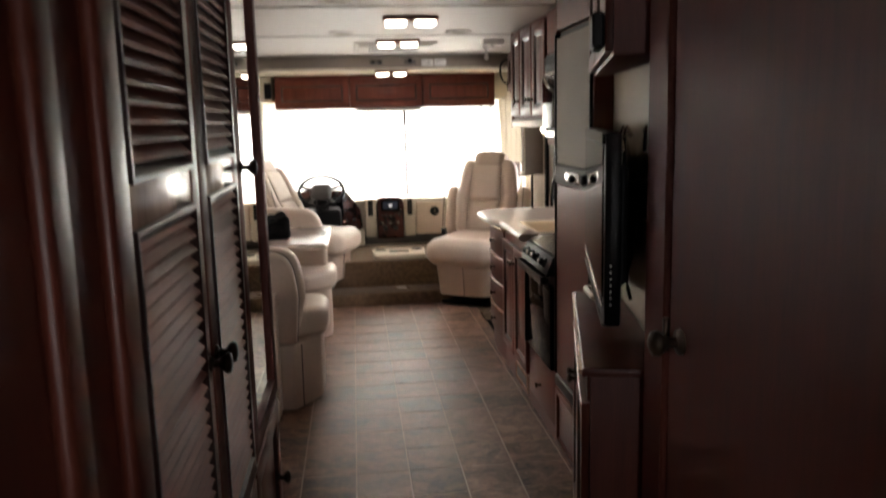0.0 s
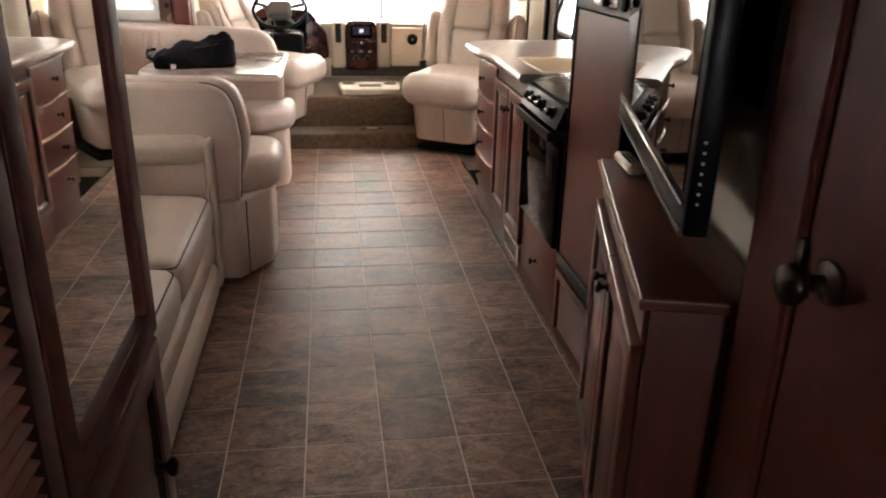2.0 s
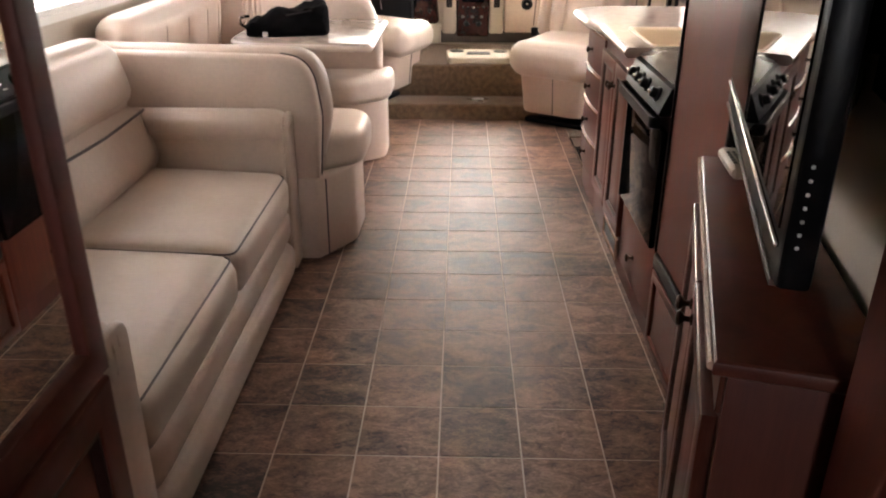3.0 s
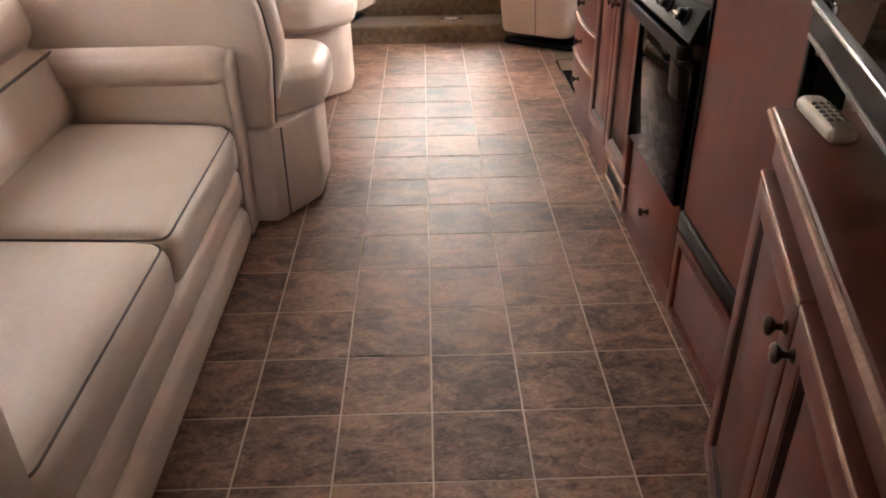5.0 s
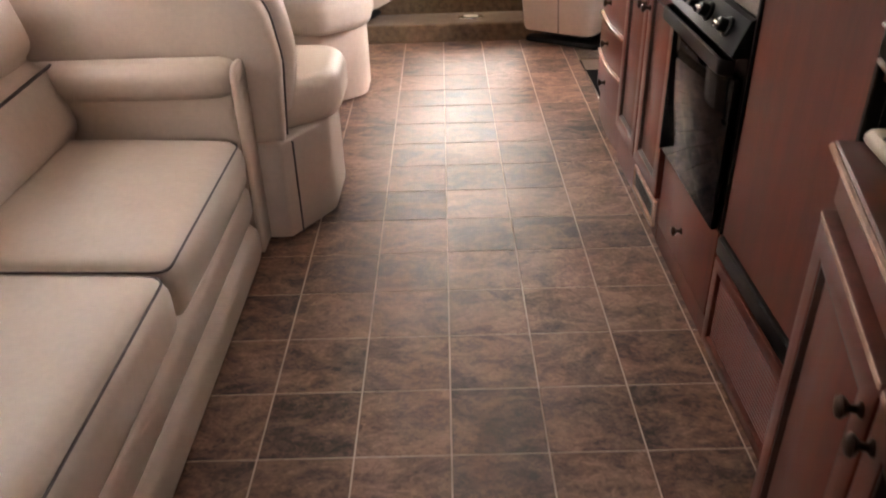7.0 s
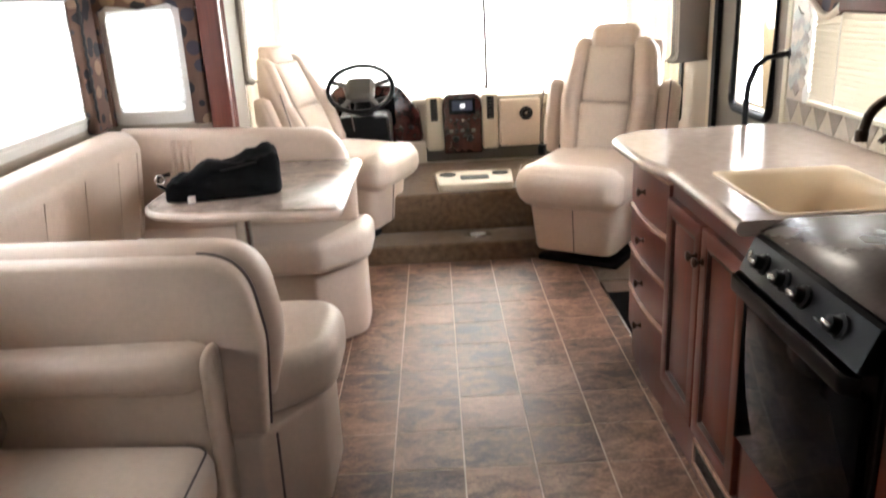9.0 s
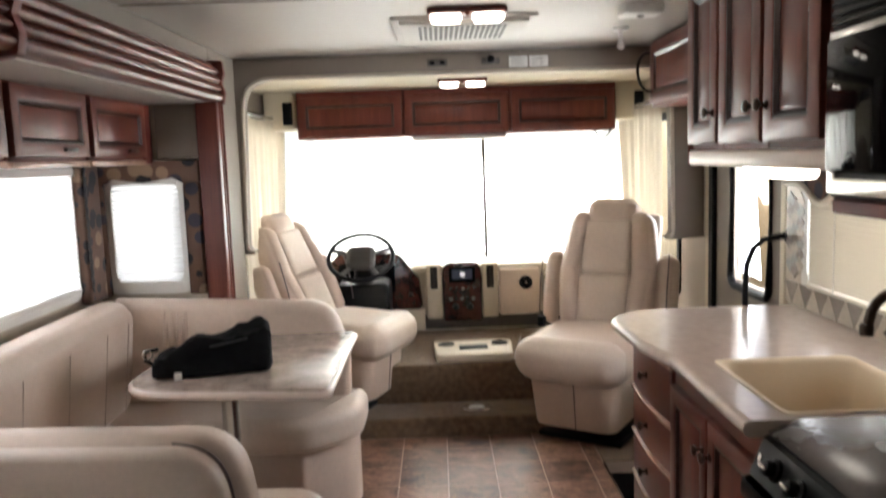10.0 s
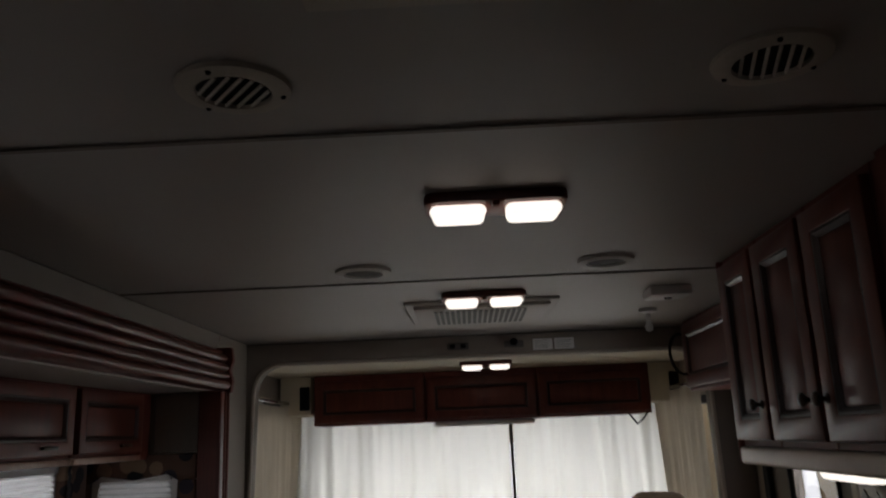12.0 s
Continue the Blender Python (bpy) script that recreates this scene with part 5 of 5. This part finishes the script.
part("foot_flange", lathe([(0.09, 0.0), (0.085, 0.012), (0.035, 0.022)], 24), CHROME, tb, "", Matrix.Translation((-0.60, 4.80, 0)))
part("top_flange", lathe([(0.035, 0.725), (0.08, 0.74), (0.085, 0.751)], 24), CHROME, tb, "", Matrix.Translation((-0.60, 4.80, 0)))

bg = thing("camera_bag", pose(-0.635, 4.76, 0.79, 0, 0, 14), "slumped black nylon bag with silver ring on the table", "bag")


def bag_fn():
    """A limp bag: low neck at one end, a high square corner at the other, with soft facets."""
    bm = pad(0.40, 0.22, 0.15, 0.03, 0.0, 30)
    for v in bm.verts:
        u = v.co.x / 0.2
        up = (v.co.z + 0.075) / 0.15
        h = 0.055 + 0.060 * min(1, max(0, (u + 1) / 0.7)) + 0.034 * min(1, max(0, (u - 0.1) / 0.8))
        v.co.y *= (0.62 + 0.38 * min(1, (u + 1) / 0.6)) * (1 - 0.28 * up)
        v.co.y += 0.02 * up * math.sin(2.2 * u)
        v.co.z = up * h
        k = noise.noise(Vector((v.co.x * 11, v.co.y * 13, up * 2))) * 0.022 + abs(noise.noise(v.co * 22)) * 0.016 + noise.noise(v.co * 55) * 0.005
        if up > 0.08:
            v.co.z += k * up
            v.co.y += k * 0.8
    return bm


part("body", bag_fn(), NYLON, bg, smooth=40)
part("zip", tube([(-0.12 + i * 0.03, -0.075 + 0.008 * math.sin(i), 0.085 + 0.004 * i) for i in range(9)], 0.004, 6), RUBBER, bg)
part("handle_strap", tube([(-0.19, 0.0, 0.03), (-0.225, 0.0, 0.055), (-0.222, 0.0, 0.085), (-0.18, 0.0, 0.09)], 0.008, 8), NYLON, bg)
part("ring", tube([(-0.215 + 0.016 * math.cos(a), -0.012, 0.075 + 0.016 * math.sin(a)) for a in [i * math.pi / 6 for i in range(12)]], 0.003, 6, True), CHROME, bg, "silver ring")
part("tag", box(-0.125, -0.112, 0.004, -0.10, -0.106, 0.028, 0.002), WHITE, bg, "small white tag")

# ---- sofa ----
sf = thing("sofa", Matrix(), "cream leather two-cushion sofa with rolled arms and dark piping", "sofa")
part("base", box(-1.2, 2.045, 0.012, -0.475, 3.80, 0.29, 0.01, 2), LEATHER, sf)
for z0, z1, x in ((0.012, 0.155, -0.432), (0.16, 0.30, -0.440)):
    part("front_roll", pad(0.11, 1.50, z1 - z0, 0.045, 0.006, 12), LEATHER, sf, m=pose(x - 0.055, 2.925, (z0 + z1) / 2))
for a, b in ((2.165, 2.925), (2.93, 3.675)):
    c = part("seat_cushion", pad(0.70, b - a, 0.165, 0.045, 0.014, 14), LEATHER_PALE, sf, m=pose(-0.795, (a + b) / 2, 0.365, 0, 2))
    o = rounded([(-1.1, a + 0.006, 0), (-0.452, a + 0.006, 0.04), (-0.452, b - 0.006, 0.04), (-1.1, b - 0.006, 0)], 5)
    part("piping", tube([(x, y, 0.434 - 0.035 * (x + 0.8)) for x, y in o], 0.0032, 6), PIPING, c, "dark piping cord")
for a, b in ((2.10, 2.925), (2.93, 3.75)):
    part("back_cushion", pad(0.19, b - a, 0.27, 0.07, 0.02, 12), LEATHER, sf, m=pose(-1.06, (a + b) / 2, 0.545, 0, -16))
    h = part("head_cushion", pad(0.20, b - a, 0.27, 0.08, 0.02, 12), LEATHER, sf, m=pose(-1.13, (a + b) / 2, 0.79, 0, -14))
    part("piping", tube([(-0.985, a + 0.03, 0.665), (-0.975, (a + b) / 2, 0.66), (-0.985, b - 0.03, 0.665)], 0.005, 6), PIPING, h, "dark piping cord")
for a, b in ((3.68, 3.795), (2.03, 2.155)):
    am = part("arm", box(-1.15, a + 0.012, 0.012, -0.452, b - 0.01, 0.59, 0.02, 3), LEATHER, sf)
    part("arm_roll", pad(0.71, b - a + 0.012, 0.115, 0.05, 0.004, 10), LEATHER, am, m=pose(-0.795, (a + b) / 2, 0.605))
    part("arm_front", prism(rounded([(a, 0.02, 0.01), (b, 0.02, 0.01), (b + 0.006, 0.655, 0.05), (a - 0.006, 0.655, 0.05)]), 0, 0.02, 0.008, 2), LEATHER, am, m=Matrix(((0, 0, 1, -0.452), (1, 0, 0, 0), (0, 1, 0, 0), (0, 0, 0, 1))))
    for i in range(3):
        part("pleat", tube([(-0.436, a + 0.03 + i * 0.026, 0.64), (-0.431, a + 0.028 + i * 0.027, 0.61), (-0.435, a + 0.03 + i * 0.026, 0.56)], 0.004, 6), LEATHER, am)

# ---- cab: two captain's chairs ----
def captain_chair(m, label, recline):
    c = thing("captain_chair", m, label, "chair", "captain's chairs")
    part("pedestal", box(-0.17, -0.10, 0.036, 0.17, 0.28, 0.16, 0.02, 2), BLACK, c, "black steel pedestal")
    part("floor_plate", box(-0.23, -0.16, 0.0, 0.23, 0.30, 0.035, 0.012, 2), BLACK, c)
    sk_ = prism(rounded([(-0.26, -0.27, 0.10), (0.26, -0.27, 0.10), (0.25, 0.24, 0.08), (-0.25, 0.24, 0.08)], 6), 0.09, 0.40, 0.015, 2)
    for v in sk_.verts:
        k = 1 - 0.13 * max(0, (0.44 - v.co.z) / 0.35)
        v.co.x *= k
        v.co.y *= k
    part("skirt", sk_, LEATHER, c, "leather skirt with a front seam")
    part("back_cross_seam", tube([(-0.13, -0.087, 0.322), (0.0, -0.094, 0.320), (0.13, -0.087, 0.322)], 0.003, 6), SEAM, c, "", pose(0, 0.22, 0.52, -recline) @ Matrix.Diagonal((1, 1, 0.93, 1)))
    part("skirt_seam", tube([(0.02, -0.238, 0.10), (0.02, -0.272, 0.43)], 0.003, 6), PIPING, c)
    st = part("seat", pad(0.58, 0.60, 0.20, 0.085, 0.018, 14), LEATHER, c, m=pose(0, -0.03, 0.46, 3))
    part("seat_roll", pad(0.58, 0.20, 0.22, 0.095, 0.006, 12), LEATHER_PALE, c, "rolled front edge", pose(0, -0.25, 0.455))
    lean = pose(0, 0.22, 0.52, -recline) @ Matrix.Diagonal((1, 1, 0.93, 1))
    part("back_shell", pad(0.50, 0.08, 0.72, 0.035, 0.0, 10), LEATHER, c, m=lean @ pose(0, 0.07, 0.36))
    part("lower_back", pad(0.29, 0.13, 0.34, 0.03, 0.010, 10), LEATHER_PALE, c, m=lean @ pose(0, -0.018, 0.155, 3))
    part("upper_back", pad(0.28, 0.13, 0.34, 0.03, 0.010, 10), LEATHER_PALE, c, m=lean @ pose(0, -0.018, 0.488))
    part("headrest", pad(0.27, 0.14, 0.17, 0.045, 0.010, 12), LEATHER, c, m=lean @ pose(0, -0.004, 0.70))
    for s in (-1, 1):
        part("back_bolster", pad(0.115, 0.15, 0.40, 0.05, 0.012, 10), LEATHER, c, m=lean @ pose(s * 0.195, -0.02, 0.20, 0, s * 5))
        part("shoulder_bolster", pad(0.125, 0.15, 0.40, 0.055, 0.012, 10), LEATHER, c, m=lean @ pose(s * 0.188, -0.015, 0.50, 0, s * -7))
        part("back_seam", tube([(s * 0.140, -0.086, 0.03), (s * 0.142, -0.090, 0.30), (s * 0.134, -0.088, 0.63)], 0.0028, 6), SEAM, c, "", lean)
        part("shoulder_piping", tube([(s * 0.246, 0.0, 0.33), (s * 0.243, 0.008, 0.50), (s * 0.226, 0.012, 0.66)], 0.0034, 6), PIPING, c, "dark piping cord", lean)
        a = part("armrest", pad(0.10, 0.12, 0.44, 0.045, 0.008, 10), LEATHER, c, "folded-up armrest", lean @ pose(s * 0.325, 0.02, 0.24, 4))
        part("armrest_pivot", lathe([(0.03, -0.03), (0.03, 0.03)], 14), BLACK, a, "", lean @ pose(s * 0.27, 0.03, 0.06, 0, 90))
        part("piping", tube([(s * 0.362, -0.02, 0.60), (s * 0.362, 0.0, 0.76), (s * 0.360, 0.05, 0.95)], 0.004, 6), PIPING, a, "dark piping cord", pose(0, 0.18, 0.0))
    part("belt_buckle", box(-0.33, 0.06, 0.54, -0.29, 0.10, 0.60, 0.008, 2), BLACK, c)
    return c


captain_chair(pose(0.945, 6.12, 0.0, 0, 0, -33), "cream leather captain's chair turned to face the living area", 17)
captain_chair(pose(-0.36, 6.44, 0.108, 0, 0, 68) @ Matrix.Diagonal((0.94, 0.94, 0.91, 1)), "cream leather captain's chair swivelled sideways at the steering wheel", 25)

# ---- cab: dashboard ----
db = thing("dashboard", pose(0, 7.22, 0), "cream padded dashboard with dark burl centre stack", "dashboard")
part("top_pad", prism(rounded([(-0.80, 0.30, 0), (1.40, 0.30, 0), (1.40, 0.06, 0.04), (0.98, 0.05, 0.05), (0.90, 0.0, 0.05), (-0.62, 0.0, 0.05), (-0.80, 0.1, 0.05)]), 0.735, 0.775, 0.012, 3), DASH, db)
part("body", box(-0.80, 0.04, 0.30, 1.40, 0.30, 0.734, 0.02, 2), DASH, db)
# Dark grey sheet added for the shade below the dash.
part("lower_shadow_panel", box(0.05, 0.02, 0.345, 1.10, 0.06, 0.44, 0.01, 2), DASH_DARK, db, "dark panel standing for the shade under the dash")
st = part("centre_console_front", prism(rounded([(0.185, 0.40, 0.02), (0.44, 0.40, 0.02), (0.445, 0.70, 0.02), (0.43, 0.80, 0.06), (0.19, 0.80, 0.06), (0.18, 0.70, 0.02)]), 0, 0.06, 0.012, 3), BURL, db, "glossy dark burl centre stack", pose(0, 0.04, 0, 90))
rd = part("radio", box(0.225, -0.032, 0.665, 0.40, -0.018, 0.768, 0.006, 2), BLACK_GLASS, st, "radio with small lit display")
part("display", box(0.245, -0.035, 0.69, 0.38, -0.0315, 0.755, 0.001), SCREENGLOW, st)
part("digits", box(0.30, -0.037, 0.708, 0.33, -0.0352, 0.735, 0.001), PALE_GLOW, st)
for i in range(5):
    part("button", lathe([(0.010, 0), (0.009, 0.012), (0.003, 0.014)], 12), CHROME if i == 2 else BLACK, st, m=pose(0.235 + i * 0.04, -0.018, 0.625, 90))
    part("button", box(0.222 + i * 0.037, -0.026, 0.545, 0.248 + i * 0.037, -0.017, 0.565, 0.003), BLACK if i % 2 else DASH_DARK, st)
for x in (0.265, 0.36):
    part("dial", lathe([(0.022, 0), (0.020, 0.016), (0.006, 0.019)], 16), BLACK, st, m=pose(x, -0.018, 0.50, 90))
for x in (0.125, 0.50):
    sv = part("side_pod", box(x - 0.055, -0.012, 0.42, x + 0.055, 0.05, 0.79, 0.018, 3), DASH, db)
    vn = part("air_vent", box(x - 0.024, -0.018, 0.625, x + 0.024, -0.010, 0.775, 0.005), BLACK, sv, "black air vent")
    for i in range(6):
        part("vane", box(x - 0.022, -0.021, 0.64 + i * 0.022, x + 0.022, -0.016, 0.645 + i * 0.022, 0), DASH_DARK, vn)
gbx = part("glove_box", box(0.56, -0.03, 0.435, 0.83, 0.05, 0.75, 0.014, 3), LEATHER_PALE, db, "pale glove box lid")
part("round_vent", lathe([(0.044, 0), (0.044, 0.012), (0.034, 0.018), (0.03, 0.008), (0.004, 0.010)], 24), BLACK, gbx, "black round air vent", pose(0.735, -0.03, 0.655, 90))
part("round_vent_hub", lathe([(0.014, 0.006), (0.010, 0.02), (0.003, 0.022)], 14), CHROME, gbx, "", pose(0.735, -0.03, 0.655, 90))
part("passenger_shelf", box(0.86, 0.0, 0.47, 1.38, 0.05, 0.70, 0.01, 2), DASH, db)
part("shelf_roll", tube([(0.845, 0.01, 0.735), (1.38, 0.03, 0.735)], 0.022, 10), DASH, db)
cl = part("instrument_binnacle", prism(rounded([(-0.62, 0.50, 0.04), (0.05, 0.50, 0.04), (0.03, 0.70, 0.06), (-0.10, 0.88, 0.10), (-0.50, 0.90, 0.12), (-0.62, 0.75, 0.05)]), 0, 0.16, 0.02, 3), BURL, db, "glossy dark burl instrument surround", pose(0, 0.10, 0, 90))
part("gauge_glass", box(-0.50, -0.066, 0.62, -0.13, -0.055, 0.82, 0.02, 2), BLACK_GLASS, cl)
part("knee_panel", box(-0.62, -0.03, 0.345, 0.06, 0.05, 0.495, 0.015, 2), DASH, db)
part("wood_strip_knob", lathe([(0.016, 0), (0.014, 0.014), (0.004, 0.016)], 12), BLACK, db, "", pose(-0.03, -0.06, 0.60, 90))
sw_ = thing("steering_wheel", pose(-0.31, 6.77, 0.915, 38), "black four-spoke steering wheel with grey centre pad", "steering wheel")
part("rim", tube([(0.195 * math.cos(a), 0.195 * math.sin(a), 0) for a in [i * math.pi / 20 for i in range(40)]], 0.014, 10, True), BLACK, sw_, smooth=60)
part("hub_pad", pad(0.16, 0.17, 0.06, 0.028, 0.008, 8), HUB, sw_, "grey airbag pad", pose(0, -0.01, 0.0))
for a in (20, 160, 235, 305):
    part("spoke", box(0.06, -0.016, -0.012, 0.19, 0.016, 0.004, 0.005), HUB, sw_, "", pose(0, 0, 0, 0, 0, a))
so = thing("steering_column", pose(-0.31, 6.84, 0), "black steering column cover under the wheel", "steering column")
part("shroud", box(-0.17, -0.02, 0.42, 0.16, 0.28, 0.74, 0.04, 3), BLACK, so)
part("neck", tube([(0, 0.10, 0.68), (0, 0.0, 0.88)], [0.07, 0.045], 14), BLACK, so)
part("stalk", tube([(0.04, 0.02, 0.82), (0.2, -0.02, 0.86)], 0.008, 8), BLACK, so)
cn = thing("centre_console", pose(0.35, 6.52, 0.33), "cream floor console with two cup holders and tray", "console")
bm = prism(rounded([(-0.22, -0.10, 0.04), (0.22, -0.10, 0.04), (0.24, 0.24, 0.04), (-0.24, 0.24, 0.04)]), 0, 0.05, 0.015, 3)
part("body", bm, DASH, cn)
for x in (-0.16, 0.16):
    part("cup_holder", lathe([(0.052, 0.049), (0.05, 0.054), (0.042, 0.0525), (0.002, 0.0515)], 22), BLACK, cn, "dark cup holder", Matrix.Translation((x, 0.14, 0)))
part("tray", box(-0.085, 0.0, 0.049, 0.085, 0.10, 0.054, 0.002), BLACK, cn, "dark tray mat")
pp = solo("folded_paper", prism([(0.0, 0.0), (0.03, 0.0), (0.05, 0.14)], 0, 0.003), WHITE, "small folded white paper leaning on the console", "paper", pose(0.57, 6.46, 0.332, 80, 0, -10))

# overhead cabinets above the windshield
for i in range(3):
    a = -0.69 + i * 0.664
    oc = thing("cab_overhead_cabinet", pose(0, 7.0, 0), "dark cherry overhead cabinet above the windshield", "cabinet", "cab overhead cabinets")
    part("body", box(a, 0.0, 1.635, a + 0.662, 0.40, 1.928, 0.004), WOOD_DARK, oc)
    panel_door(oc, a + 0.008, 1.648, a + 0.654, 1.89, 0.0, 0.05)
mo = thing("shade_motor", pose(0.32, 7.05, 1.634), "slim white housing under the cab cabinets", "housing")
part("case", box(-0.30, 0.0, -0.03, 0.30, 0.06, 0.0, 0.008), WHITE, mo)
for x, lab in ((-0.80, "driver"), (1.40, "passenger")):
    bx = thing("cab_corner_speaker", pose(x, 7.02, 1.80), "beige corner housing with dark speaker on the %s side" % lab, "speaker")
    part("case", box(-0.10, 0.0, -0.10, 0.09, 0.35, 0.13, 0.012, 2), CREAM, bx)
    part("grille", box(0.02, -0.014, -0.07, 0.08, 0.001, 0.07, 0.006), BLACK, bx)
ms = thing("side_mirror", Matrix(), "black exterior mirror with orange marker outside the driver window", "mirror")
part("housing", box(-1.16, 6.18, 0.90, -1.06, 6.34, 1.22, 0.03, 3), BLACK, ms)
part("arm", box(-1.06, 6.22, 1.02, -0.985, 6.28, 1.06, 0.01), BLACK, ms)
cl2 = solo("wire_clip", tube([(1.17, 7.03, 1.636), (1.215, 7.03, 1.575), (1.25, 7.03, 1.60), (1.28, 7.03, 1.637)], 0.006, 6), RUBBER, "short black wire loop under the cab cabinet", "wire")

# ---- floor tiles, last ----
TS, X0, Y0 = 0.2286, -0.283, 2.775
pieces = {}


def tile_mesh(w, h):
    key = (round(w, 4), round(h, 4))
    if key not in pieces:
        g, k = 0.0023, 0.0021
        bm = box(g, k, -0.002, w - g, h - k, 0.0, 0.0004)
        pieces[key] = mesh("tile", bm, SLATE)
    return pieces[key]


for i in range(-3, 6):
    xa, xb = X0 + i * TS, min(X0 + (i + 1) * TS, 0.93)
    if xb <= xa:
        continue
    for j in range(-16, 15):
        ya, yb = Y0 + j * TS, min(Y0 + (j + 1) * TS, 6.138)
        if (i == -3 and j < 6) or (i == -2 and j < -5):
            continue
        t = new("tile", tile_mesh(xb - xa, yb - ya))
        t.parent = floor
        t.location = (xa, ya, 0)
